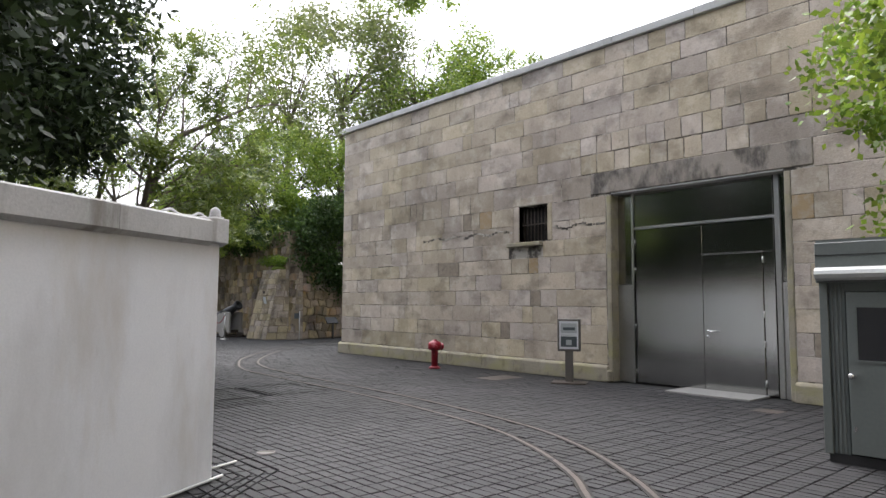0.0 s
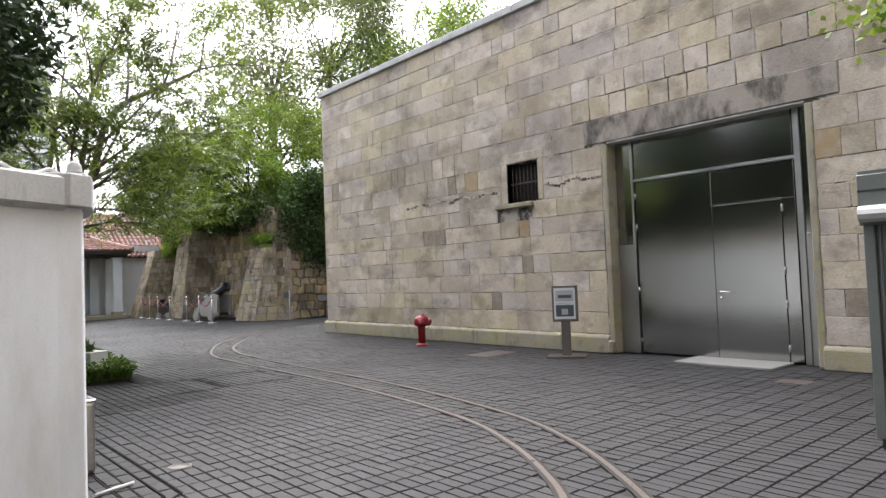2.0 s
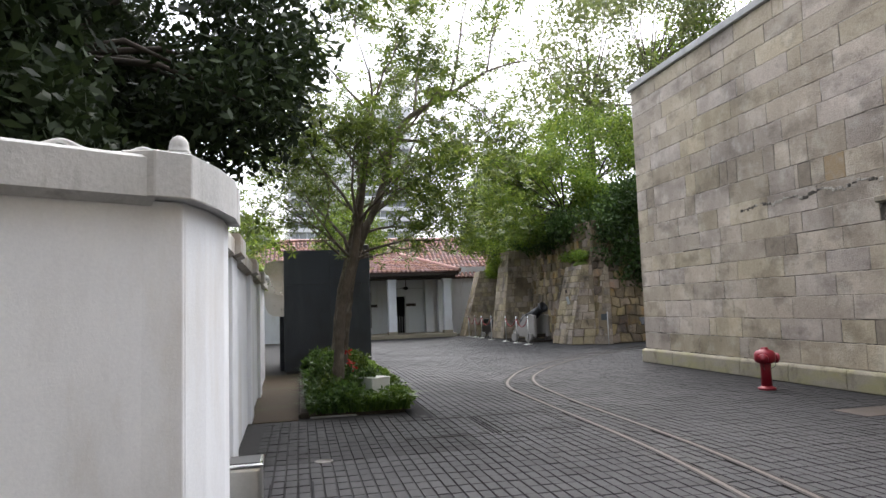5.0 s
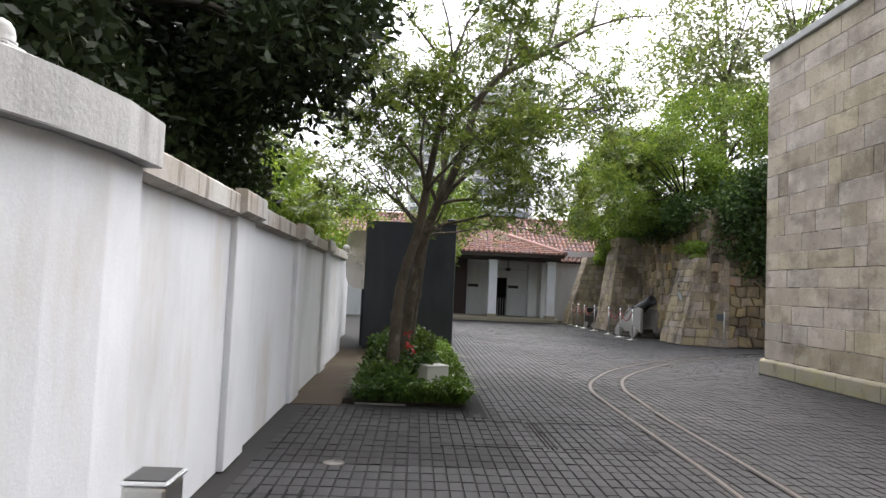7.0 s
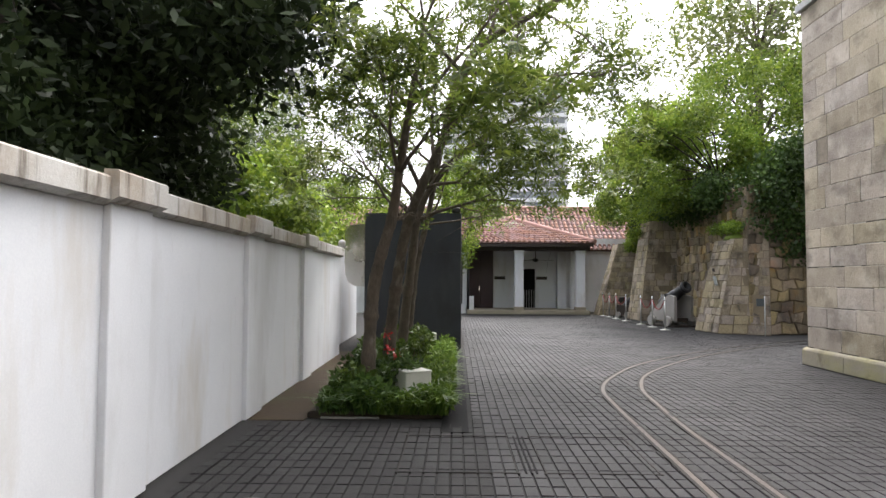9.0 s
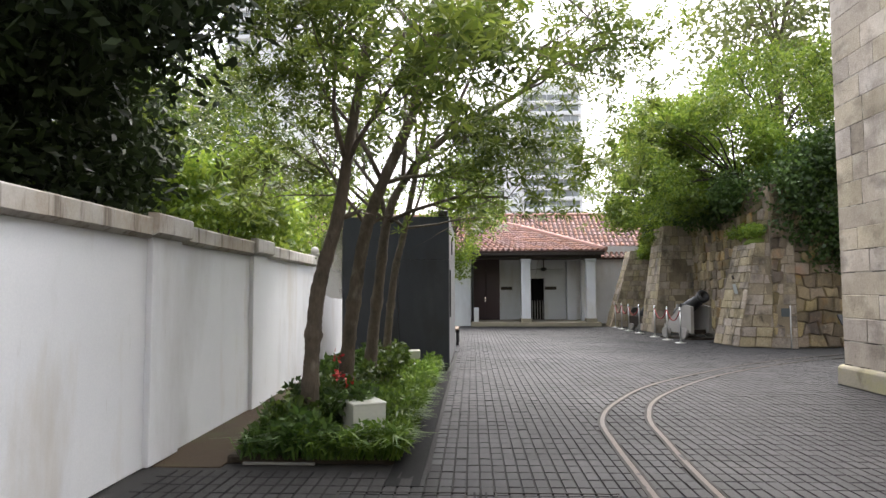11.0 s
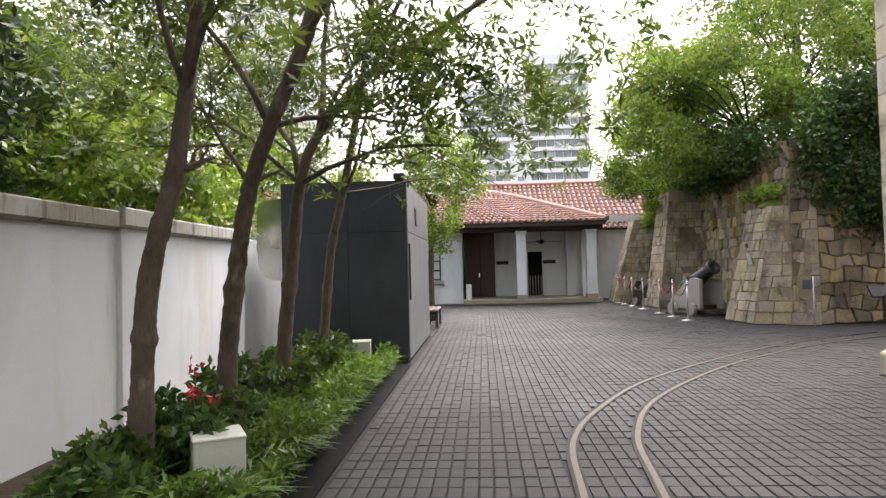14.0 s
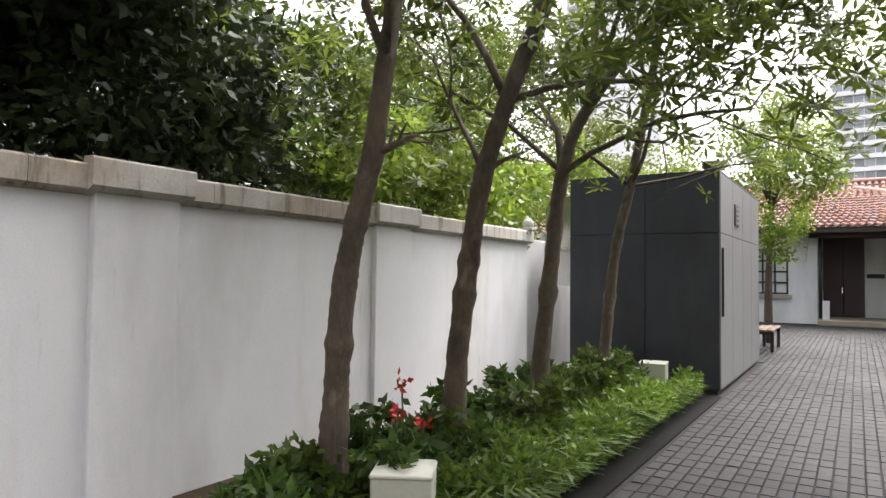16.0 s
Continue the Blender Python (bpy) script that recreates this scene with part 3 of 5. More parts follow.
conduit = thing("conduit", pose(0, 0, 0), "grey curved conduit lying on the wall coping", "pipe")
part("pipe", tube(curve_through([(3.26, 6.12, 2.055), (3.19, 6.10, 2.085), (3.12, 6.06, 2.055), (3.0, 6.00, 2.052), (2.92, 5.95, 2.078), (2.84, 5.92, 2.05)]), .011, 8), M["concrete"], conduit)
drain_pipe = thing("drain_pipe", pose(0, 0, 0), "white plastic pipe laid on the paving at the wall foot", "pipe")
part("pipe", tube([(1.2, 4.83, .018), (3.0, 5.85, .018), (3.46, 6.12, .018)], .012, 8), M["pvc"], drain_pipe)
drain_pipe2 = thing("drain_pipe", pose(0, 0, 0), "short white plastic pipe stub at the wall corner", "pipe")
part("pipe", tube([(3.47, 6.38, .018), (3.74, 6.49, .018)], .011, 8), M["pvc"], drain_pipe2)

# retaining wall of rubble, with a moss-topped slope behind
def hash2(i, j, salt):
    return random.Random(i * 7919 + j * 104729 + salt * 31).random()


def rubble(origin, along, up_top, length, normal, name, salt, cw=.44, ch=.34, density_top=None):
    """Rows of irregular stones over a wall face; up_top(s) is the height at s along the face."""
    along, normal = Vector(along).normalized(), Vector(normal).normalized()
    verts, faces = [], []
    rows = int(5 / ch)
    cols = int(length / cw * 2) + 2
    def P(k, j):
        s = k * cw / 2 + (hash2(k, j, salt) - .5) * cw * .40
        z = j * ch + (hash2(k, j, salt + 1) - .5) * ch * .42
        return max(0, min(length, s)), max(0.0, z)
    for j in range(rows):
        for i in range(-1, cols // 2 + 1):
            k0 = 2 * i + j % 2
            poly = [P(k0, j), P(k0 + 1, j), P(k0 + 2, j), P(k0 + 2, j + 1), P(k0 + 1, j + 1), P(k0, j + 1)]
            cs, cz = sum(p[0] for p in poly) / 6, sum(p[1] for p in poly) / 6
            if k0 + 2 <= 0 or cs >= length - .02 or cz > up_top(cs):
                continue
            base = len(verts)
            h = .015 + .045 * hash2(k0, j, salt + 2)
            for s, z in poly:
                s2, z2 = s + (cs - s) * .03, z + (cz - z) * .03
                verts.append(Vector(origin) + along * s2 + Vector((0, 0, z2)) - normal * .01)
            for s, z in poly:
                s2, z2 = s + (cs - s) * .14, z + (cz - z) * .14
                verts.append(Vector(origin) + along * s2 + Vector((0, 0, z2)) + normal * h * .8)
            verts.append(Vector(origin) + along * cs + Vector((0, 0, cz)) + normal * h * .95)
            for q in range(6):
                r = (q + 1) % 6
                faces.append((base + q, base + r, base + 6 + r, base + 6 + q))
                faces.append((base + 6 + q, base + 6 + r, base + 12))
    me = mesh_of(name, verts, faces)
    return me


retaining = thing("wall_retaining", pose(0, 0, 0), "old rubble stone retaining wall, brown and ochre", "wall", kind="structure")
b = block(13.30, 13.9, 23.3, 36, 0, 3.9)
prism([(.5, 0), (9, 0), (9, 1.2), (.5, 3.4)], .5, m=pose(13.32, 23.12, 0, 0, 0, 12.4), bm=b)
part("wall_core", b, M["rubble_mortar"], retaining)
tagged(part("rubble_face", rubble((13.30, 36, 0), (0, -1, 0), lambda s: 4.0, 12.6, (-1, 0, 0), "rubble_a", 3, .36, .29), M["rubble"], retaining), kind="stuff")
tagged(part("rubble_face", rubble((13.78, 23.20, 0), (1, .22, 0), lambda s: 3.5 - .33 * s, 7.6, (.22, -1, 0), "rubble_b", 11, .40, .30), M["rubble"], retaining), kind="stuff")

tagged(part("rubble_face", rubble((13.28, 23.28, 0), (1, 0, 0), lambda s: 4.0, .7, (0, -1, 0), "rubble_c", 17, .34, .27), M["rubble"], retaining), kind="stuff")


def stone_quad(c, normal, proud, bevel, name, material, parent):
    """A stone over the quad c, its face lifted by proud along the normal, edges drawn in by bevel."""
    mid = sum(c, Vector()) / 4
    n = Vector(normal).normalized()
    v = [p - n * .02 for p in c] + [p + (mid - p).normalized() * bevel + n * proud for p in c]
    f = [(4, 5, 6, 7)] + [(i, (i + 1) % 4, 4 + (i + 1) % 4, 4 + i) for i in range(4)]
    return part(name, mesh_of(name, v, f), material, parent)


def buttress(A, B, C, A2, B2, C2, h):
    """A battered buttress: its foot runs from A (near corner) to B along the front and to C along the side; the 2s are the same at its top."""
    ob = thing("buttress", pose(0, 0, 0), "battered stone buttress of squared pale blocks against the rubble wall", "buttress", "buttresses of the retaining wall", "structure")
    lo = [Vector((*q, 0)) for q in (A, B, C)]
    hi = [Vector((*q, h)) for q in (A2, B2, C2)]
    def F(u, z):
        return lo[0].lerp(hi[0], z / h).lerp(lo[1].lerp(hi[1], z / h), u)
    def S(u, z):
        return lo[0].lerp(hi[0], z / h).lerp(lo[2].lerp(hi[2], z / h), u)
    D, D2 = Vector((C[0] + .2, B[1], 0)), Vector((C2[0] + .2, B2[1], h))
    part("core", mesh_of("core", [lo[0], lo[1], lo[2], D, hi[0], hi[1], hi[2], D2], [(0, 4, 5, 1), (2, 6, 4, 0), (4, 6, 7, 5), (1, 5, 7, 3), (3, 7, 6, 2)]), M["rubble_mortar"], ob)
    r = random.Random(int(A[1] * 10))
    for fn, flip in ((F, -1), (S, 1)):
        wide = (fn(1, 0) - fn(0, 0)).length
        nrm = (fn(1, 0) - fn(0, 0)).cross(fn(0, h) - fn(0, 0)) * flip
        z = 0.0
        while z < h - .02:
            dz = min(r.uniform(.17, .31), h - z)
            if h - z - dz < .12:
                dz = h - z
            u = 0.0
            while u < .999:
                du = min(r.uniform(.20, .52) / wide, 1 - u)
                if 1 - u - du < .2 / wide:
                    du = 1 - u
                g = .005 / wide
                j = [r.uniform(-.012, .012) for _ in range(4)]
                c = [fn(u + g, z + .005 + j[0]), fn(u + du - g, z + .005 + j[1]), fn(u + du - g, z + dz - .005 + j[2]), fn(u + g, z + dz - .005 + j[3])]
                stone_quad(c, nrm, r.uniform(.004, .026), .014, "stone", M["rubble_obj"], ob)
                u += du
            z += dz
    return ob


buttress((12.56, 23.62), (12.40, 24.88), (13.75, 23.02), (13.02, 23.52), (12.95, 24.75), (13.80, 23.2), 2.62)
buttress((12.0, 29.25), (11.88, 30.6), (13.40, 29.0), (12.40, 29.28), (12.38, 30.5), (13.42, 29.15), 3.62)
buttress((11.32, 33.0), (11.34, 34.2), (13.38, 32.7), (12.15, 33.05), (12.2, 34.1), (13.40, 32.8), 3.0)
tagged(part("moss_mound", lathe([(.42, 0), (.38, .10), (.22, .18), (0, .2)], 14, m=pose(13.35, 24.0, 2.60)), M["moss"]), "bright green mossy mound on top of a buttress", "moss", kind="stuff")

# hillside behind the retaining wall
bm = bmesh.new()
grid = {}
for i in range(26):
    for j in range(26):
        x, y = 13.6 + i * 1.6, 23.9 + j * 1.8
        z = 1.9 + min(1, i / 2 + .2) * 1.5 + (i * .42) + .25 * noise.noise((x * .4, y * .4, 0)) + j * .12
        grid[i, j] = bm.verts.new((x, y, z if x < 15 or y > 24.5 else z - .8))
for i in range(25):
    for j in range(25):
        bm.faces.new((grid[i, j], grid[i + 1, j], grid[i + 1, j + 1], grid[i, j + 1])).smooth = True
tagged(part("hillside", bm, M["soil"]), "dark earth slope behind the retaining wall", "hill", kind="structure")

# sunk strip beside the planting bed: gutter, drain slab, bed edge
tagged(part("gutter", block(3.02, 3.80, 11.9, 18.4, -.04, -.004), M["gutter"]), "wet brown gutter between wall and planting bed", "gutter", kind="structure")
tagged(part("bed_soil", block(3.80, 5.20, 12.03, 18.1, -.02, .06, .02), M["soil"]), "dark soil of the planting bed", "soil", kind="structure")
tagged(part("bed_edge", block(3.95, 4.55, 11.985, 12.015, -.01, .012, .004), M["threshold"]), "thin pale kerb of the planting bed", "kerb", kind="structure")
tagged(part("drain_channel", block(5.20, 5.46, 11.4, 18.3, -.02, .002), M["drain"]), "black wet drain channel beside the planting bed", "drain", kind="structure")

# rails let into the paving
RAIL_A = [(3.2, 1.5), (4.3, 2.8), (5.19, 3.85), (5.69, 4.41), (6.25, 5.34), (6.66, 6.48), (6.98, 8.73), (7.10, 11.52), (7.15, 12.75), (7.26, 13.95), (7.68, 15.15), (8.59, 16.78), (10.4, 18.85), (12.1, 20.35), (14, 21.6)]
RAIL_B = [(3.55, 1.1), (4.65, 2.45), (5.50, 3.45), (6.0, 4.05), (6.60, 4.98), (7.06, 6.2), (7.42, 8.6), (7.55, 11.50), (7.66, 12.90), (7.82, 14.15), (8.36, 15.60), (9.70, 17.55), (11.2, 19.1), (12.5, 20.15), (14, 21.05)]
RAILS = [[(q.x, q.y) for q in curve_through([(x, y, 0) for x, y in r], 10)] for r in (RAIL_A, RAIL_B)]


def ribbon(line, left, right, z0, z1):
    bm = bmesh.new()
    rows = []
    for i, (x, y) in enumerate(line):
        a, c = line[max(i - 1, 0)], line[min(i + 1, len(line) - 1)]
        d = Vector((c[0] - a[0], c[1] - a[1])).normalized()
        n = Vector((-d.y, d.x))
        rows.append([bm.verts.new((x + n.x * s, y + n.y * s, z)) for s, z in ((left, z0), (left, z1), (right, z1), (right, z0))])
    for a, c in zip(rows, rows[1:]):
        for k in range(3):
            bm.faces.new((a[k], a[k + 1], c[k + 1], c[k]))
    return bm


for line in RAILS:
    ob = thing("rail_track", pose(0, 0, 0), "curved worn rail set in a concrete strip in the paving", "rail", "rails in the paving", "structure")
    part("concrete_strip", ribbon(line, .045, .016, -.02, .0062), M["rail"], ob)
    part("concrete_strip", ribbon(line, -.03, -.05, -.02, .006), M["rail"], ob)
    part("rail_head", ribbon(line, .016, -.03, -.02, .003), M["rust_iron"], ob)

# inlaid covers and drain slots in the paving
def inlaid_cover(x0, x1, y0, y1, label):
    ob = thing("inlaid_cover", pose(0, 0, 0), label, "manhole cover", "inlaid covers", "structure")
    for a in ((x0, x1, y0, y0 + .012), (x0, x1, y1 - .012, y1), (x0, x0 + .012, y0 + .013, y1 - .013), (x1 - .012, x1, y0 + .013, y1 - .013)):
        part("edge_strip", block(*a, -.01, .0055), M["rail"], ob)
    for x, y in ((x0, y0), (x1, y0), (x0, y1), (x1, y1)):
        part("lifting_plug", lathe([(.014, -.01), (.014, .006), (0, .007)], 8, m=pose(x, y, 0)), M["rail"], ob)


inlaid_cover(4.90, 5.80, 10.1, 11.26, "paver-filled cover with thin steel edges")
inlaid_cover(6.0, 6.85, 10.1, 11.26, "paver-filled cover with thin steel edges")
for k in range(3):
    tagged(part("drain_slot", block(5.85 + .04 * k, 5.865 + .04 * k, 10.1, 11.26, -.01, .0055), M["drain"]), "narrow black drain slot in the paving", "drain", "drain slots", "structure")
for k in range(4):
    tagged(part("drain_slot", block(3.58 + .11 * k, 3.592 + .11 * k, 6.08 - .01 * k, 8.7, -.01, .0055), M["drain"]), "narrow black drain slot beside the wall", "drain", "drain slots", "structure")
    tagged(part("drain_slot", block(-1.3, 0, -.006, .006, -.01, .006, m=pose(3.586 + .11 * k, 6.08 - .01 * k, 0, 0, 0, 39)), M["drain"]), "narrow black drain slot at the wall corner", "drain", "drain slots", "structure")

# ---- things ----
# fire hydrant
hydrant = thing("fire_hydrant", pose(10.52, 11.73, 0, 0, 0, 15), "dark red cast-iron fire hydrant with two capped outlets", "hydrant")
part("base_flange", lathe([(.125, 0), (.125, .03), (.09, .045), (.075, .06)], 20), M["hydrant_red"], hydrant)
part("barrel", lathe([(.075, .05), (.072, .30), (.078, .36), (.085, .40)], 20), M["hydrant_red"], hydrant)
part("head", lathe([(.085, .38), (.135, .40), (.15, .44), (.145, .52), (.12, .565), (.06, .585), (.05, .60), (.05, .615), (0, .62)], 22), M["hydrant_red"], hydrant)
for a in (-28, 208):
    out = part("outlet", lathe([(.06, .08), (.06, .15), (.075, .152), (.075, .185), (.03, .19), (.028, .215), (0, .218)], 14, m=pose(0, 0, .485, 0, 0, a) @ pose(0, 0, 0, 0, 100, 0)), M["hydrant_red"], hydrant)
    part("chain", tube([(.16 * math.cos(radians(a)), .16 * math.sin(radians(a)), .42), (.15 * math.cos(radians(a)), .15 * math.sin(radians(a)), .34), (.08 * math.cos(radians(a)), .08 * math.sin(radians(a)), .30)], .005, 5), M["black"], hydrant)

# information stand
stand = thing("information_stand", pose(10.68, 8.28, 0, 0, 0, -58), "grey metal information stand with a framed picture panel", "sign")
part("base_plate", block(-.30, .30, -.20, .20, 0, .03, .006), M["rust_iron"], stand)
part("post", block(-.07, .07, -.035, .035, .03, .60, .006), M["stand_metal"], stand)
case = part("case", block(-.20, .20, -.045, .055, .56, 1.13, .008), M["stand_metal"], stand)
part("panel", block(-.165, .165, -.050, -.044, .60, 1.09), M["paper"], case, "white printed panel")
part("picture", block(-.14, .14, -.054, -.049, .88, 1.05), M["ink_pale"], case, "pale grey drawing of a fort")
part("picture", block(-.14, .14, -.054, -.049, .64, .82), M["ink"], case, "dark photograph")
part("picture", block(-.05, .05, -.058, -.053, .67, .76), M["ink_pale"], case)
part("picture", block(-.10, .11, -.058, -.053, .93, .98), M["ink"], case)
for k in range(2):
    part("text_bar", block(-.14, .10 - .05 * k, -.054, -.049, .845 - .014 * k, .852 - .014 * k), M["ink_pale"], case)
tagged(part("manhole_cover", block(9.95, 10.75, 9.4, 9.9, -.01, .003), M["rust_iron"]), "dark iron cover plate in the paving", "manhole cover")
tagged(part("manhole_cover", block(10.15, 10.45, 4.55, 4.9, -.01, .003), M["rust_iron"]), "small dark iron cover plate near the steel door", "manhole cover")

# guard booth
booth = thing("guard_booth", pose(7.80, 3.20, 0), "grey-green painted metal guard booth with a glazed door", "booth")
part("base_frame", block(.03, 1.45, -1.95, -.03, 0, .085), M["black"], booth)
for a in ((.0, 1.5, -.07, 0, .08, 1.60), (1.43, 1.5, -2.0, -.07, .08, 1.60), (0, 1.43, -2.0, -1.93, .08, 1.60), (.03, .07, -.20, -.07, .08, 1.60), (.03, .07, -1.93, -1.00, .08, 1.60), (.03, .07, -1.00, -.20, 1.52, 1.60)):
    part("wall_panel", block(*a, .004), M["booth"], booth)
for i in range(3):
    part("rib", block(.016, .032, -.105 - .035 * i, -.088 - .035 * i, .09, 1.60, .004), M["booth"], booth)
part("fascia", block(-.02, 1.52, -2.02, .02, 1.60, 1.965, .006), M["booth"], booth)
part("fascia_seam", block(-.026, -.018, -2.02, .018, 1.845, 1.852), M["black"], booth)
bm = prism([(0, 0), (-.03, .0), (-.075, .02), (-.095, .055), (-.085, .09), (-.05, .115), (0, .12)], 2.0, m=pose(-.02, -2.0, 1.62))
part("awning", bm, M["booth_light"], booth, "pale rounded metal hood over the door")
bdoor = part("door", block(.0, .035, -.985, -.215, .10, 1.515, .006), M["booth"], booth)
part("glass", block(-.003, .001, -.90, -.30, .92, 1.38), M["dark_glass"], bdoor, "dark window glass")
for a in (((-.010), .0, -.30, -.285, .90, 1.40), (-.010, 0, -.915, -.90, .90, 1.40), (-.010, 0, -.90, -.30, 1.38, 1.40), (-.010, 0, -.90, -.30, .90, .92)):
    part("glazing_bead", block(*a), M["booth"], bdoor)
part("knob", lathe([(.025, 0), (.025, .006), (.012, .012), (.012, .04), (.026, .05), (.030, .065), (.022, .08), (0, .084)], 14, m=pose(0, -.255, .78, 0, -90, 0)), M["chrome"], bdoor, "chrome door knob")
part("keyhole_plate", block(-.003, .002, -.265, -.245, .30, .34), M["chrome"], bdoor)
part("roof", block(-.01, 1.51, -2.01, .01, 1.965, 1.99), M["booth"], booth)

# black steel bin at the wall corner
bin_ = thing("litter_bin", pose(3.52, 7.07, 0, 0, 0, 0), "polished steel litter bin beside the white wall", "bin")
part("body", block(-.095, .095, -.11, .11, 0.02, .53, .02, segments=2), M["steel_dull"], bin_)
part("rim", block(-.105, .105, -.12, .12, .53, .552, .008), M["chrome"], bin_)
part("opening", block(-.085, .085, -.10, .10, .549, .555), M["black"], bin_)
part("foot", block(-.085, .085, -.10, .10, 0, .02), M["black"], bin_)

# charcoal service cabin with a zinc duct
cabin = thing("service_cabin", pose(3.50, 18.40, 0), "charcoal panelled service cabin at the end of the planting bed", "cabin")
part("body", block(.02, 1.915, .02, 3.7, .04, 2.70), M["black"], cabin)
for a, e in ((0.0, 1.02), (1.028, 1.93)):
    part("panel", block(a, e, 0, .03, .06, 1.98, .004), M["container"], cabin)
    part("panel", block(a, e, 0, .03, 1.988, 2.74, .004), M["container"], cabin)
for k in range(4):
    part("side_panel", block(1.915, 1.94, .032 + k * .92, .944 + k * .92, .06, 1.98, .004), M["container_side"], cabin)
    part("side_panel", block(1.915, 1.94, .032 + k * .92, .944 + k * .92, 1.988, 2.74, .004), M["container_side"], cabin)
part("skirt", block(0.03, 1.90, .03, 3.68, 0, .06), M["black"], cabin)
part("roof", block(.0, 1.94, .0, 3.72, 2.74, 2.765), M["container"], cabin)
part("vent_plate", block(1.94, 1.955, 1.10, 1.42, 2.14, 2.44, .004), M["black"], cabin, "dark louvred plate")
for k in range(4):
    part("slat", block(1.955, 1.965, 1.11, 1.41, 2.17 + k * .065, 2.205 + k * .065), M["container_side"], cabin)
part("handle", block(1.94, 1.965, .10, .125, .95, 1.8), M["black"], cabin)
part("floodlight", block(1.74, 1.92, -.06, .14, 2.77, 2.88, .02), M["black"], cabin, "small black floodlight on the roof edge")
duct = thing("ventilation_duct", pose(3.07, 18.5, 1.28), "rounded zinc ventilation duct beside the cabin", "duct")
bm = prism([(.44, 0), (.20, .02), (.07, .10), (.01, .26), (0, .50), (.0, 1.10), (.04, 1.20), (.12, 1.26), (.44, 1.28)], 1.6)
bmesh.ops.bevel(bm, geom=[e for e in bm.edges if abs(e.verts[0].co.y - e.verts[1].co.y) < .01], offset=.04, segments=2, affect='EDGES')
part("hood", bm, M["zinc"], duct)
part("support", block(.30, .40, .9, 1.4, -1.28, .05), M["container"], duct)

# bollard lights in the planting bed
def bollard(x, y, rz):
    ob = thing("bollard_light", pose(x, y, .05, 0, 0, rz), "low square cream metal bollard light among the plants", "garden light", "bollard lights")
    part("body", block(-.155, .155, -.155, .155, 0, .37, .012, segments=2), M["lamp_body"], ob)
    part("lid", block(-.16, .16, -.16, .16, .352, .374, .006), M["lamp_body"], ob)
    part("louvre", block(-.12, .12, -.158, -.15, .05, .12), M["ink_pale"], ob)
    return ob


bollard(4.86, 12.58, 28)
bollard(4.80, 17.75, 8)

# bench beyond the cabin
bench = thing("bench", pose(5.30, 24.6, 0, 0, 0, 90), "low brown timber bench with dark legs", "bench")
for k in range(3):
    part("slat", block(-.75, .75, -.18 + k * .13, -.07 + k * .13, .40, .44, .008), M["bench_wood"], bench)
for a in (-.6, .6):
    for c in (-.15, .12):
        part("leg", block(a - .03, a + .03, c - .03, c + .03, 0, .40), M["black"], bench)
    part("rail", block(a - .03, a + .03, -.18, .18, .34, .39), M["black"], bench)

# cannon on its carriage
def cannon(m, s, label):
    ob = thing("cannon", m, label, "cannon", "cannons along the wall")
    R = pose(0, 0, .98, 0, 64, 0)
    part("barrel", lathe([(0, -.80), (.05, -.78), (.06, -.71), (.10, -.69), (.21, -.65), (.215, -.32), (.19, -.28), (.185, .10), (.165, .15), (.15, .48), (.165, .53), (.19, .58), (.19, .65), (.165, .67), (.10, .67), (.095, .40), (0, .38)], 24, m=R), M["iron"], ob)
    part("trunnion", lathe([(.06, -.36), (.06, .36)], 12, m=pose(0, 0, .98, 90, 0, 0)), M["iron"], ob)
    for sgn in (-1, 1):
        bm = prism([(-.85, .18), (.45, .18), (.45, .95), (.18, 1.0), (-.1, .95), (-.35, .72), (-.6, .55), (-.85, .40)], .10, m=pose(0, sgn * .30 - .05, 0))
        part("cheek", bm, M["wood_grey"], ob, "grey-painted timber carriage cheek")
    part("axle", block(.12, .32, -.42, .42, .16, .28), M["dark_wood"], ob)
    part("axle", block(-.72, -.52, -.42, .42, .16, .28), M["dark_wood"], ob)
    for xx in (.22, -.62):
        for sgn in (-1, 1):
            part("wheel", lathe([(.16, -.05), (.17, -.03), (.17, .03), (.16, .05)], 18, m=pose(xx, sgn * .44, .17, 90, 0, 0)), M["wood_grey"], ob)
    part("bed", block(-.95, .55, -.45, .45, 0.0, .04), M["dark_wood"], ob)
    return ob


big = cannon(pose(12.32, 26.45, 0, 0, 0, -72), 1, "black iron cannon on a grey timber carriage")
bm = block(-.30, .30, -.03, .03, .28, .98, .006, m=pose(-.62, 0, 0, 0, 14, 90))
part("breech_board", bm, M["wood_grey"], big, "pale grey board at the back of the carriage")
small = thing("mortar", pose(12.05, 31.1, 0, 0, 0, -60), "small black iron mortar on a timber bed with a sloping label", "cannon", "cannons along the wall")
part("barrel", lathe([(0, -.3), (.13, -.28), (.15, -.1), (.13, .1), (.15, .32), (.10, .33), (.09, .1), (0, .08)], 18, m=pose(0, 0, .55, 0, 50, 0)), M["iron"], small)
for sgn in (-1, 1):
    part("cheek", block(-.4, .35, sgn * .2 - .05, sgn * .2 + .05, .12, .5, .01), M["dark_wood"], small)
    for xx in (-.25, .22):
        part("wheel", lathe([(.12, -.04), (.12, .04)], 14, m=pose(xx, sgn * .3, .12, 90, 0, 0)), M["wood_grey"], small)
part("label_board", block(-.16, .16, -.01, .01, 0, .22, m=pose(-.42, 0, .62, -35, 0, -90)), M["ink"], small)
part("label_post", block(-.44, -.40, -.02, .02, 0, .66), M["dark_wood"], small)

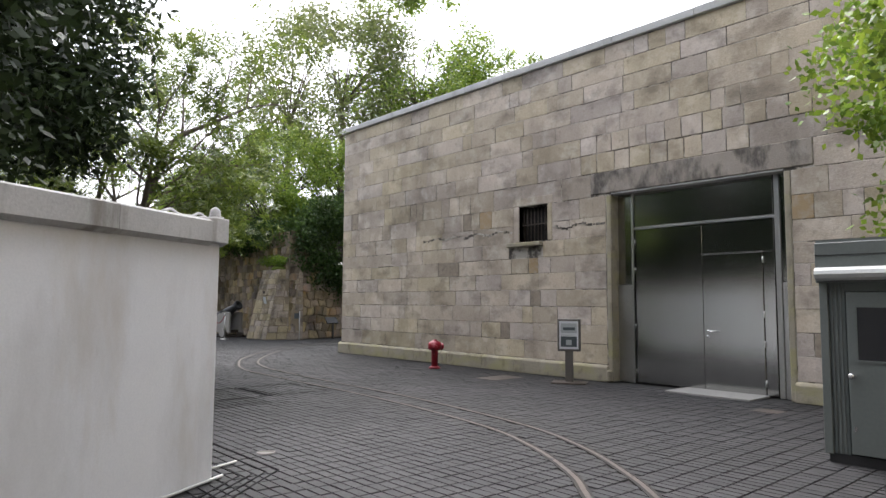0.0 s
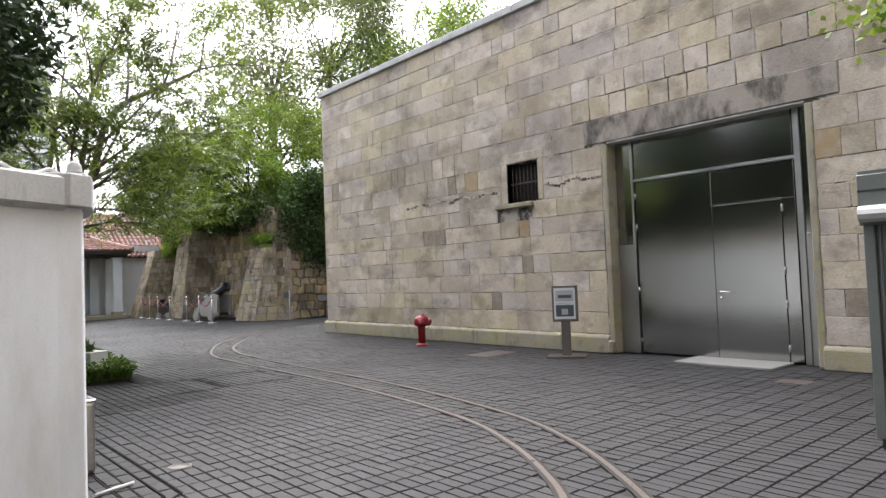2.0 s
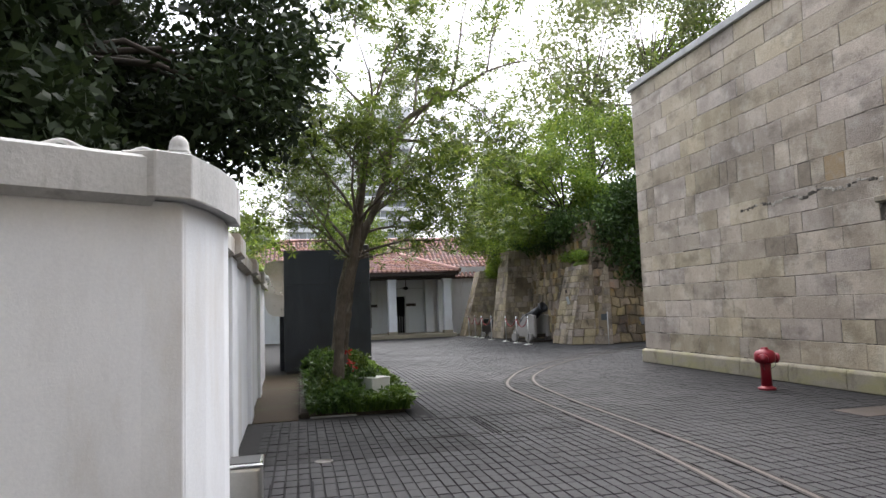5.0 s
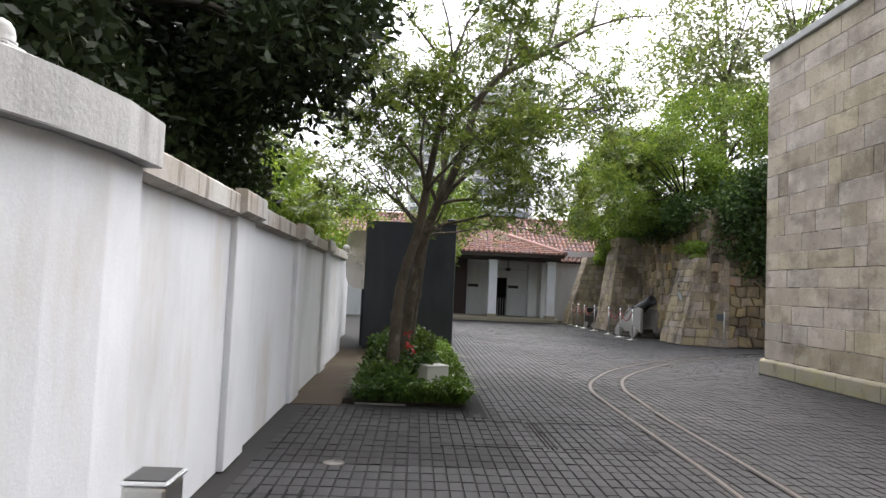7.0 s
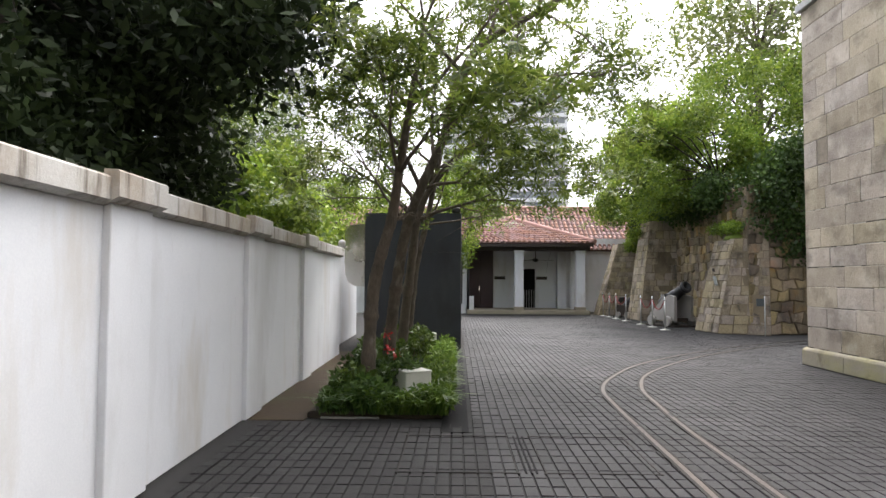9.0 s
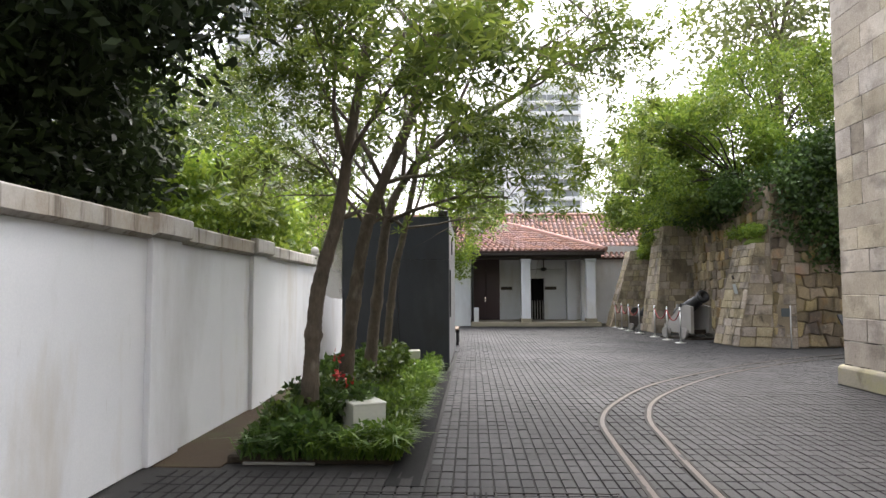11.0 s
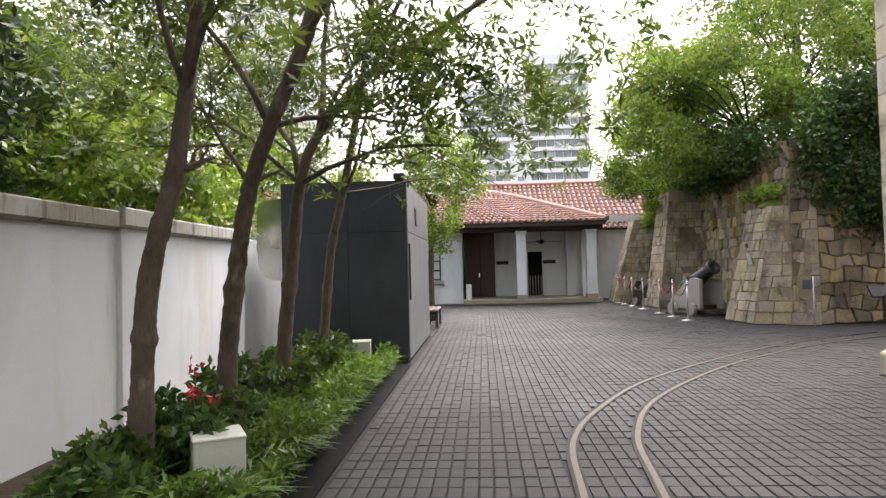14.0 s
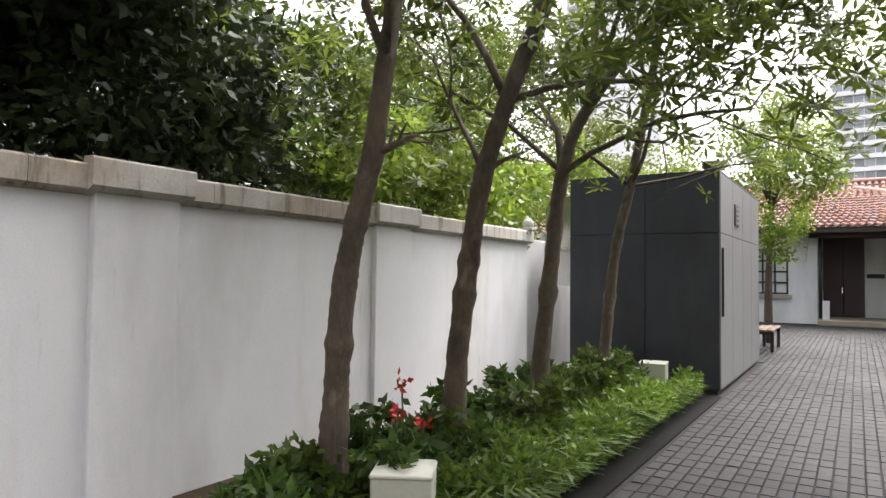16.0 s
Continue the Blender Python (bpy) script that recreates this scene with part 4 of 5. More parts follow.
# rope barrier
stan_y = (24.76, 25.95, 27.2, 29.06, 30.5, 31.55, 32.6)
for i, y in enumerate(stan_y):
    x = 11.47 - .012 * i
    ob = thing("stanchion", pose(x, y, 0), "slim chrome barrier stanchion in front of the cannons", "stanchion", "rope barrier")
    part("foot", lathe([(.15, 0), (.15, .012), (.05, .03), (.022, .04)], 16), M["steel_dull"], ob)
    part("pole", lathe([(.020, .03), (.020, .88)], 10), M["steel_dull"], ob)
    part("finial", lathe([(.034, .86), (.034, .90), (.02, .91), (.03, .935), (.02, .96), (0, .965)], 12), M["chrome"], ob)
    if i and i != 3:
        y0 = stan_y[i - 1]
        rp = thing("barrier_rope", pose(0, 0, 0), "dark red sagging barrier rope between stanchions", "rope", "barrier ropes")
        part("rope", tube([(x, y0 + (y - y0) * k / 8, .86 - 4 * .28 * (k / 8) * (1 - k / 8)) for k in range(9)], .016, 6), M["red_rope"], rp)

# small signs by the rubble wall
sp = thing("sign_post", pose(13.50, 22.85, 0), "thin white pole with a small grey plate by the rubble wall", "sign post")
part("pole", lathe([(.016, 0), (.016, 1.05)], 8), M["pvc"], sp)
part("plate", block(-.22, -.02, -.012, 0, .78, .98), M["ink"], sp, "small grey plate")
lab = thing("label_stand", pose(15.0, 22.95, 0), "low black label stand", "sign")
part("post", block(-.03, .03, -.03, .03, 0, .62), M["black"], lab)
part("board", block(-.25, .25, -.02, .02, 0, .3, m=pose(0, 0, .58, -40, 0, 0)), M["black"], lab)
plq = thing("plaque", pose(12.70, 23.99, 1.46, 0, -13, 0), "small pale blue plaque fixed to the buttress", "plaque")
part("plate", block(-.05, -.035, -.10, .10, -.13, .13), M["ink_pale"], plq)
part("bracket", block(-.05, -.035, -.10, .02, .26, .36), M["dark_wood"], plq)

# paving details: round lights, drain grating, leaves
for x, y in ((4.03, 9.40), (4.125, 6.70)):
    u = thing("uplight", pose(x, y, 0), "round flush ground light in the paving", "ground light", "ground lights")
    part("ring", lathe([(.085, -.01), (.085, .006), (.07, .009), (.07, .004), (0, .004)], 20), M["stand_metal"], u)

# ---- white pavilion at the end of the yard ----
pav = thing("pavilion", pose(0, 0, 0), "white colonial pavilion with a terracotta tiled roof and a porch", "building")
for a in ((-6, 3.80, 33.9, 34.2, 0, 3.1), (4.95, 5.78, 33.9, 34.2, 0, 3.1), (3.80, 4.95, 33.9, 34.2, 0, .92), (3.80, 4.95, 33.9, 34.2, 2.40, 3.1), (5.48, 5.78, 34.2, 36.2, 0, 3.1),
          (5.78, 5.86, 36, 36.3, .15, 3.4), (7.06, 8.43, 36, 36.3, .15, 3.4), (9.03, 13.6, 36, 36.3, .0, 3.4), (5.86, 7.06, 36, 36.3, 2.86, 3.4), (8.43, 9.03, 36, 36.3, 1.98, 3.4)):
    part("wall", block(*a), M["stucco"], pav)
part("rear_wall", block(-6, 16, 43.5, 44, 0, 3.4), M["stucco"], pav)
# room darkness painted as one black sheet behind the openings
part("interior", block(5.8, 13, 37.2, 37.3, .15, 3.3), M["void"], pav, "black sheet standing for the unlit room")
part("porch_floor", block(5.80, 11.0, 33.25, 36.2, 0, .17, .015), M["granite_step"], pav, "worn granite porch step")
part("porch_ceiling", block(5.6, 11.0, 33.35, 36, 2.93, 2.98), M["dark_wood"], pav)
part("porch_beam", block(5.5, 11.05, 33.35, 33.65, 2.72, 2.93, .01), M["dark_wood"], pav)
part("porch_beam", block(10.75, 11.0, 33.65, 36, 2.72, 2.93, .01), M["dark_wood"], pav)
for x in (8.02, 10.62):
    col = part("column", block(x - .185, x + .185, 33.32, 33.69, .17, 2.72, .01), M["stucco"], pav)
    part("capital", block(x - .22, x + .22, 33.29, 33.72, 2.60, 2.72, .01), M["stucco"], col)
    part("base", block(x - .215, x + .215, 33.29, 33.72, .17, .32, .01), M["granite_step"], col)
for x, y, w in ((10.15, 35.6, .20), (10.62, 34.9, .16)):
    part("pier", block(x - w, x + w, y - w, y + w, .17, 2.72, .01), M["stucco"], pav)
b = block(5.86, 6.45, 35.92, 35.98, .17, 2.86, .008)
block(6.46, 7.06, 35.92, 35.98, .17, 2.86, .008, bm=b)
pd = part("door", b, M["maroon"], pav, "closed dark maroon double door")
part("handle", block(6.40, 6.43, 35.88, 35.92, .95, 1.15), M["chrome"], pd)
for k in range(5):
    part("gate_bar", lathe([(.015, .17), (.015, 1.0)], 6, m=pose(8.5 + k * .115, 36.02, 0)), M["pvc"], pav)
for x in (7.12, 9.06):
    part("sign_board", block(x, x + .5, 35.95, 35.99, 1.48, 1.62), M["dark_wood"], pav, "small dark sign board")
fan = thing("ceiling_fan", pose(8.9, 34.9, 2.93), "dark ceiling fan at rest under the porch", "fan")
part("rod", lathe([(.02, -.55), (.02, 0)], 8), M["black"], fan)
part("motor", lathe([(.03, -.50), (.12, -.53), (.12, -.62), (.03, -.66)], 14), M["black"], fan)
for a in (10, 130, 250):
    part("blade", block(.12, .85, -.07, .07, -.585, -.575, m=pose(0, 0, 0, 0, 0, a)), M["black"], fan)
w2 = thing("window_2", pose(4.375, 33.9, .92), "dark framed small-paned window in the white wall", "window", kind="structure")
part("backing", block(-.56, .56, .12, .14, 0, 1.48), M["dark_glass"], w2)
for r in range(4):
    for c in range(3):
        part("pane", block(-.52 + c * .355, -.20 + c * .355, .09, .10, .06 + r * .355, .36 + r * .355), M["paper"], w2)
for c in range(4):
    part("mullion", block(-.575 + c * .365, -.52 + c * .365, .05, .11, 0, 1.48), M["black"], w2)
for r in range(5):
    part("glazing_bar", block(-.575, .575, .045, .105, r * .357, .05 + r * .357), M["black"], w2)
part("window_sill", block(-.68, .68, -.10, .05, -.13, -.003, .01), M["wood_grey"], w2, "grey stone sill")
dp = thing("downpipe", pose(5.86, 33.82, 0), "black downpipe with a white foot at the porch corner", "pipe")
part("pipe", lathe([(.045, 0.2), (.045, 2.95)], 8), M["black"], dp)
part("foot", block(.05, .25, -.08, .08, 0, .75, .01), M["stucco"], dp)


def tiled(name, a, c, d, e, parent, pitch=.215, step=.34):
    """Barrel tiles over the quad a (eave left), c (eave right), d (top right), e (top left)."""
    a, c, d, e = (Vector(q) for q in (a, c, d, e))
    n = (c - a).cross(e - a).normalized()
    part("roof_bed", mesh_of("roof_bed", [a, c, d, e, a - n * .08, c - n * .08, d - n * .08, e - n * .08],
                             [(0, 1, 2, 3), (7, 6, 5, 4), (0, 4, 5, 1), (1, 5, 6, 2), (2, 6, 7, 3), (3, 7, 4, 0)]), M["tile_bed"], parent)
    cols = max(1, int((c - a).length / pitch))
    side = (c - a).normalized()
    verts, faces = [], []
    for i in range(cols):
        u = (i + .5) / cols
        p, q = a.lerp(c, u), e.lerp(d, u)
        run = q - p
        k = max(1, int(run.length / step))
        for s in range(k):
            lo, hi = p + run * (s / k) - run.normalized() * .03, p + run * ((s + 1) / k)
            base = len(verts)
            for end, r, lift in ((lo, .078, .028), (hi, .066, .0)):
                for t in range(5):
                    ang = math.pi * t / 4
                    verts.append(end + side * math.cos(ang) * r + n * (math.sin(ang) * r + lift))
            for t in range(4):
                faces.append((base + t, base + t + 1, base + 6 + t, base + 5 + t))
            faces.append((base, base + 1, base + 2, base + 3, base + 4))
    tagged(part(name, mesh_of(name, verts, faces), M["tile"], parent), kind="stuff")


roof = part("roof", block(-5.8, 15.8, 36.4, 43.0, 2.75, 2.85), M["dark_wood"], pav)
tiled("roof_tiles", (-6, 35.7, 2.86), (16, 35.7, 2.86), (16, 39.3, 5.12), (-6, 39.3, 5.12), roof)
part("rear_slope", mesh_of("rear_slope", [(-6, 39.3, 5.12), (16, 39.3, 5.12), (16, 43.5, 2.86), (-6, 43.5, 2.86)], [(0, 1, 2, 3)]), M["tile"], roof)
tiled("porch_tiles", (3.0, 33.0, 3.02), (11.15, 33.0, 3.02), (8.05, 36.2, 4.22), (3.0, 36.2, 4.22), roof)
tiled("porch_tiles", (11.15, 33.0, 3.02), (11.15, 36.3, 3.02), (8.06, 37.6, 4.22), (8.05, 36.2, 4.22), roof)
tiled("porch_tiles", (3.0, 36.2, 4.22), (8.05, 36.2, 4.22), (6.9, 37.7, 4.62), (3.0, 37.7, 4.62), roof)
for pts in (((11.18, 32.96, 3.08), (8.05, 36.2, 4.30)), ((8.05, 36.2, 4.30), (6.8, 37.9, 4.75)), ((-6, 39.3, 5.18), (16, 39.3, 5.18))):
    part("ridge", tube([Vector(pts[0]).lerp(Vector(pts[1]), k / 12) for k in range(13)], .10, 8), M["tile_ridge"], roof)
part("eave_board", block(2.9, 11.1, 33.02, 33.06, 2.86, 2.97), M["dark_wood"], roof)

# ---- towers beyond ----
def tower(y, wings, label, z0=6.9, rise=3.17, pane=1.9):
    """wings: (x0, x1, height, windows across) each, standing side by side."""
    ob = thing("tower_block", pose(0, 0, 0), label, "tower block")
    for x0, x1, h, n in wings:
        part("wall", block(x0, x1, y, y + 18, 0, h), M["tower_white"], ob)
        part("parapet", block(x0 + .4, x1 - .4, y + .6, y + 17, h, h + 1.1), M["tower_white"], ob)
        z = z0
        while n and z + pane < h - .5:
            if n > 2:
                part("spandrel", block(x0 + .1, x1 - .1, y - .7, y, z - 1.18, z - .06), M["tower_white"], ob)
            inset = .9 if n > 2 else 1.1
            w = (x1 - x0 - 2 * inset) / n
            for k in range(n):
                part("window", block(x0 + inset + k * w + .07, x0 + inset + (k + 1) * w - .07, y - .12, y, z, z + (pane if n > 2 else 1.1)), M["tower_glass"], ob)
            z += rise
    return ob


tower(200, ((1.0, 16.2, 52.6, 6), (16.2, 20.3, 53.6, 2), (20.3, 38.4, 62.6, 7)), "white high-rise tower with horizontal bands of windows")
tower(200, ((-68.7, -57.9, 92, 4), (-57.9, -40, 95, 0)), "pale grey high-rise tower with one blank side", rise=2.9, pane=1.3)

# ---- plants ----
def leaf_quads(rs, centres, length, width, droop=0.35):
    n = len(centres)
    a = rs.normal(size=(n, 3))
    a[:, 2] = a[:, 2] * .7 - droop
    a /= np.linalg.norm(a, axis=1)[:, None]
    r = rs.normal(size=(n, 3))
    r[:, 2] *= .4
    b = np.cross(a, r)
    b /= np.linalg.norm(b, axis=1)[:, None] + 1e-6
    L = length * rs.uniform(.65, 1.25, (n, 1))
    W = width * rs.uniform(.7, 1.2, (n, 1))
    c = np.asarray(centres)
    co = np.stack([c, c + a * L * .45 + b * W, c + a * L, c + a * L * .45 - b * W], axis=1)
    return co


def clump_points(rs, clumps, per_m2=None, count=1000):
    """Points in the outer shells of ellipsoid clumps, each (x, y, z, rx, ry, rz)."""
    cl = np.asarray(clumps, dtype=float)
    vol = (cl[:, 3] * cl[:, 4] * cl[:, 5]) ** (2 / 3)
    pick = rs.choice(len(cl), size=count, p=vol / vol.sum())
    d = rs.normal(size=(count, 3))
    d /= np.linalg.norm(d, axis=1)[:, None]
    rad = rs.uniform(.15, 1.0, (count, 1)) ** .45 * (1 + rs.normal(size=(count, 1)) * .20)
    return cl[pick, :3] + d * rad * cl[pick, 3:6]


def grow(rs, start, direction, length, radius, depth, tips, bm, bend=.35, up=.12, kids=3, seg=5):
    """A limb that wanders, tapers and forks; the ends are gathered in tips."""
    p, d = np.array(start, float), np.array(direction, float)
    d /= np.linalg.norm(d)
    pts, rad = [tuple(p)], [radius]
    for s in range(seg):
        d = d + rs.normal(size=3) * bend * .35 + np.array((0, 0, up * .3))
        d /= np.linalg.norm(d)
        p = p + d * length / seg
        pts.append(tuple(p))
        rad.append(radius * (1 - .62 * (s + 1) / seg))
        if depth and s >= 1 and rs.uniform() < kids / seg * 1.25:
            q = d + rs.normal(size=3) * .75
            grow(rs, p, q, length * rs.uniform(.45, .72), rad[-1] * .62, depth - 1, tips, bm, bend, up, kids, seg)
        if depth < 2:
            tips.append((*p, depth))
    tube(pts, rad, 5 if radius < .03 else 8, bm=bm)
    tips.append((*p, 0))


def leafy(rs, tips, n, spread, length, width, droop=.35):
    t = np.array([q[:3] for q in tips])
    pick = rs.integers(0, len(t), n)
    c = t[pick] + rs.normal(size=(n, 3)) * spread * np.array((1, 1, .7))
    return leaf_quads(rs, c, length, width, droop)


def rosettes(rs, tips, n, spread, length, width, droop):
    """Whorls of nine narrow leaves, set about the twig ends."""
    t = np.array([q[:3] for q in tips])
    k = n // 9
    c = t[rs.integers(0, len(t), k)] + rs.normal(size=(k, 3)) * spread * np.array((1, 1, .7))
    axis = rs.normal(size=(k, 3)) * .45 + np.array((0, 0, .8))
    axis /= np.linalg.norm(axis, axis=1)[:, None]
    u = np.cross(axis, rs.normal(size=(k, 3)))
    u /= np.linalg.norm(u, axis=1)[:, None]
    w = np.cross(axis, u)
    out = []
    for q in range(9):
        a = 2 * np.pi * q / 9 + rs.normal(size=(k, 1)) * .2
        r = u * np.cos(a) + w * np.sin(a)
        d = r * .92 + axis * rs.uniform(-.35, .45, (k, 1)) - np.array((0, 0, droop))
        d /= np.linalg.norm(d, axis=1)[:, None]
        s = np.cross(d, axis)
        s /= np.linalg.norm(s, axis=1)[:, None] + 1e-6
        L, W = length * rs.uniform(.7, 1.2, (k, 1)), width * rs.uniform(.7, 1.2, (k, 1))
        out.append(np.stack([c + d * .008, c + d * L * .55 + s * W, c + d * L, c + d * L * .55 - s * W], axis=1))
    return np.concatenate(out)


def tree(name, trunk, radii, limbs, leaf, bark, label, seed, n_leaves, leaf_size, spread=.28, depth=2, kids=3, group="", up=.12, droop=.35):
    """trunk: points; limbs: (index on the trunk, direction, length, radius)."""
    rs = np.random.default_rng(seed)
    r = random.Random(seed)
    base = Vector(trunk[0])
    ob = thing(name, Matrix.Translation(base), label, "tree", group)
    pts = [q - base for q in curve_through(trunk, 5)]
    rad = np.interp(np.linspace(0, len(trunk) - 1, len(pts)), range(len(trunk)), radii)
    pts = curve_through(pts, 3)
    rad = np.interp(np.linspace(0, 1, len(pts)), np.linspace(0, 1, len(rad)), rad)
    for z0, swell in [(r.uniform(.9, 1.25), .26), (r.uniform(1.4, 1.8), .16), (r.uniform(.35, .6), .14), (0, .35)]:
        rad = rad * (1 + swell * np.exp(-((np.array([q.z for q in pts]) - z0) / .055) ** 2))
    part("trunk", tube(pts, [float(q) for q in rad], 12, wobble=.07, rng=r), bark, ob)
    bm, tips = bmesh.new(), []
    for i, d, length, radius in limbs:
        s = Vector(trunk[i]) - base
        grow(rs, s, d, length, radius, depth, tips, bm, kids=kids, up=up)
    part("branchwork", bm, bark, ob)
    if group:
        tips = [q for q in tips if q[2] > 2.5 and (q[2] < 4.0 or rs.uniform() < .6)]
    crown = part("crown", quad_mesh("crown", (rosettes if group else leafy)(rs, tips, n_leaves, spread, *leaf_size, droop)), leaf, ob)
    tagged(crown, kind="stuff")
    return ob


LONG = (.14, .017)
bed = "trees in the planting bed"
tree("slender_tree", [(4.33, 12.62, .06), (4.36, 12.6, .6), (4.38, 12.6, 1.0), (4.42, 12.6, 1.4), (4.50, 12.6, 1.74), (4.60, 12.6, 2.09), (4.68, 12.6, 2.6), (4.80, 12.62, 3.4), (4.95, 12.7, 4.4)],
     [.105, .075, .068, .072, .06, .062, .052, .042, .02],
     [(5, (.8, .1, .55), .25, .035), (6, (-.5, -.3, .9), 1.3, .028), (6, (.3, -.7, .6), 1.3, .028), (7, (.7, -.2, .8), 1.6, .03), (7, (-.6, .5, .7), 1.5, .028), (8, (.3, .1, 1), 1.4, .02), (8, (-.2, -.6, .8), 1.3, .018)],
     M["leaf_bed"], M["bark"], "slender tree with mottled grey bark and narrow leaves in the bed", 21, 10000, LONG, .2, group=bed, up=.05, droop=.1)
tree("slender_tree", [(4.46, 13.72, .06), (4.50, 13.7, .8), (4.60, 13.7, 1.6), (4.70, 13.7, 2.12), (4.87, 13.7, 2.6), (5.17, 13.7, 3.3), (5.40, 13.75, 4.15), (5.75, 13.8, 4.6), (6.4, 13.85, 5.0), (7.1, 13.9, 5.45)],
     [.10, .078, .068, .068, .06, .062, .055, .05, .04, .022],
     [(3, (.7, .2, .6), .3, .028), (4, (-.4, .2, .9), 1.8, .032), (3, (-.5, .3, .8), 1.4, .026), (4, (.8, .3, .35), 1.4, .028), (5, (.5, -.5, .8), 1.6, .03), (6, (.9, .1, .05), 2.0, .03), (6, (-.5, .3, .9), 1.9, .03), (7, (.2, .5, .8), 1.8, .028), (8, (.4, -.4, .8), 1.6, .026), (8, (.7, .4, -.1), 1.4, .02), (9, (.9, -.1, .3), 1.6, .02), (9, (.2, .3, .9), 1.5, .02)],
     M["leaf_bed"], M["bark"], "slender leaning tree with grey bark in the bed", 22, 9500, LONG, .22, group=bed, up=.05, droop=.1)
tree("slender_tree", [(4.52, 15.0, .06), (4.56, 15.0, .7), (4.66, 15, 1.6), (4.75, 15.0, 2.3), (4.95, 15.0, 2.8), (5.5, 15.0, 3.4), (6.5, 15.0, 4.0), (7.4, 15.0, 4.7)],
     [.10, .075, .066, .06, .05, .042, .03, .015],
     [(3, (-.3, .3, .9), 2.2, .036), (4, (.2, .3, 1), 2.4, .036), (3, (.7, -.3, .55), 1.7, .03), (3, (-.7, -.2, .7), 1.6, .028), (4, (.5, -.6, .45), 1.6, .028), (5, (.3, -.3, .9), 2.0, .03), (6, (.6, .3, .6), 1.7, .024), (6, (.5, -.4, .2), 1.5, .02), (7, (.9, .1, .3), 1.4, .014), (5, (.8, .3, .1), 1.6, .02)],
     M["leaf_bed"], M["bark"], "tree with a long side limb reaching over the yard", 23, 10000, LONG, .24, group=bed, up=.02, droop=.1)
tree("slender_tree", [(4.48, 16.8, .06), (4.54, 16.8, .8), (4.64, 16.8, 1.7), (4.8, 16.8, 2.4), (5.0, 16.8, 3.4), (5.2, 16.8, 4.6), (5.4, 16.8, 6.0)],
     [.08, .06, .055, .05, .045, .035, .018],
     [(3, (.8, .1, .25), 1.3, .022), (4, (-.8, .2, .7), 2.2, .03), (3, (-.7, -.3, .65), 1.9, .028), (4, (.3, -.7, .5), 1.8, .026), (3, (.6, -.4, .65), 1.7, .026), (4, (.8, .3, .7), 2.3, .03), (5, (.5, -.3, .9), 2.0, .026), (5, (-.6, .2, .8), 2.0, .024), (6, (.1, .1, 1), 1.4, .016), (6, (.7, .2, .7), 1.5, .015)],
     M["leaf_bed"], M["bark"], "tall slender tree close to the cabin", 24, 9500, LONG, .26, group=bed, up=.02, droop=.1)


def broad_tree(name, base, height, crown, n, leaf, size, label, seed, trunk_r=.2, category_group="", clumps=34, bark="bark_dark", low=.35):
    """A tree with a trunk, limbs up into the crown and a crown of leaf clumps with gaps. crown: centre and radii."""
    rs = np.random.default_rng(seed)
    r = random.Random(seed)
    base = Vector(base)
    ob = thing(name, Matrix.Translation(base), label, "tree", category_group)
    cx, cy, cz, rx, ry, rz = crown
    c = Vector((cx, cy, cz)) - base
    fork = Vector((c.x * low, c.y * low, max(.5, (c.z - rz * .35))))
    part("trunk", tube(curve_through([(0, 0, 0), (fork.x * .3, fork.y * .3, fork.z * .5), tuple(fork)], 4), [trunk_r * (1.2 - .085 * k) for k in range(9)], 9, wobble=.08, rng=r), M[bark], ob)
    cl, bm = [], bmesh.new()
    for k in range(clumps):
        d = rs.normal(size=3)
        d /= np.linalg.norm(d)
        rad = rs.uniform(.45, 1.0) ** .5
        p = Vector((c.x + d[0] * rx * rad, c.y + d[1] * ry * rad, c.z + d[2] * rz * rad))
        s = rs.uniform(.14, .40)
        cl.append((p.x, p.y, p.z, rx * s, ry * s, rz * s * .8))
        if k % 2 == 0:
            mid = fork.lerp(p, .5) + Vector((rs.normal() * .2, rs.normal() * .2, .25))
            tube([fork, mid, p], [trunk_r * .26, trunk_r * .15, .010], 6, bm=bm)
    part("branchwork", bm, M[bark], ob)
    pts = clump_points(rs, cl, count=n)
    tagged(part("crown", quad_mesh("crown", leaf_quads(rs, pts, *size)), leaf, ob), kind="stuff")
    return ob


BIG = (.165, .034)
MIDL = (.13, .035)
# dark trees behind the white wall
dk = "dark trees behind the white wall"
broad_tree("broadleaf_tree", (.6, 11.6, 0), 8, (1.6, 10.8, 5.3, 2.6, 2.6, 2.5), 42000, M["leaf_dark"], BIG, "dense dark broadleaf tree overhanging the white wall", 31, .26, dk, 46)
broad_tree("broadleaf_tree", (-1.4, 8.2, 0), 8, (-.5, 8.6, 4.9, 2.7, 2.6, 2.9), 32000, M["leaf_dark"], BIG, "dense dark broadleaf tree behind the white wall", 32, .26, dk, 40)
broad_tree("broadleaf_tree", (-3.6, 4.6, 0), 8, (-3.0, 5.2, 4.9, 3.0, 2.6, 2.9), 18000, M["leaf_dark"], BIG, "dense dark broadleaf tree behind the white wall", 33, .26, dk, 34)
broad_tree("broadleaf_tree", (-3.6, 14.6, 0), 9, (-3.2, 14.6, 4.8, 2.6, 2.6, 2.9), 22000, M["leaf_dark"], BIG, "dark broadleaf tree behind the white wall", 34, .24, dk, 38)
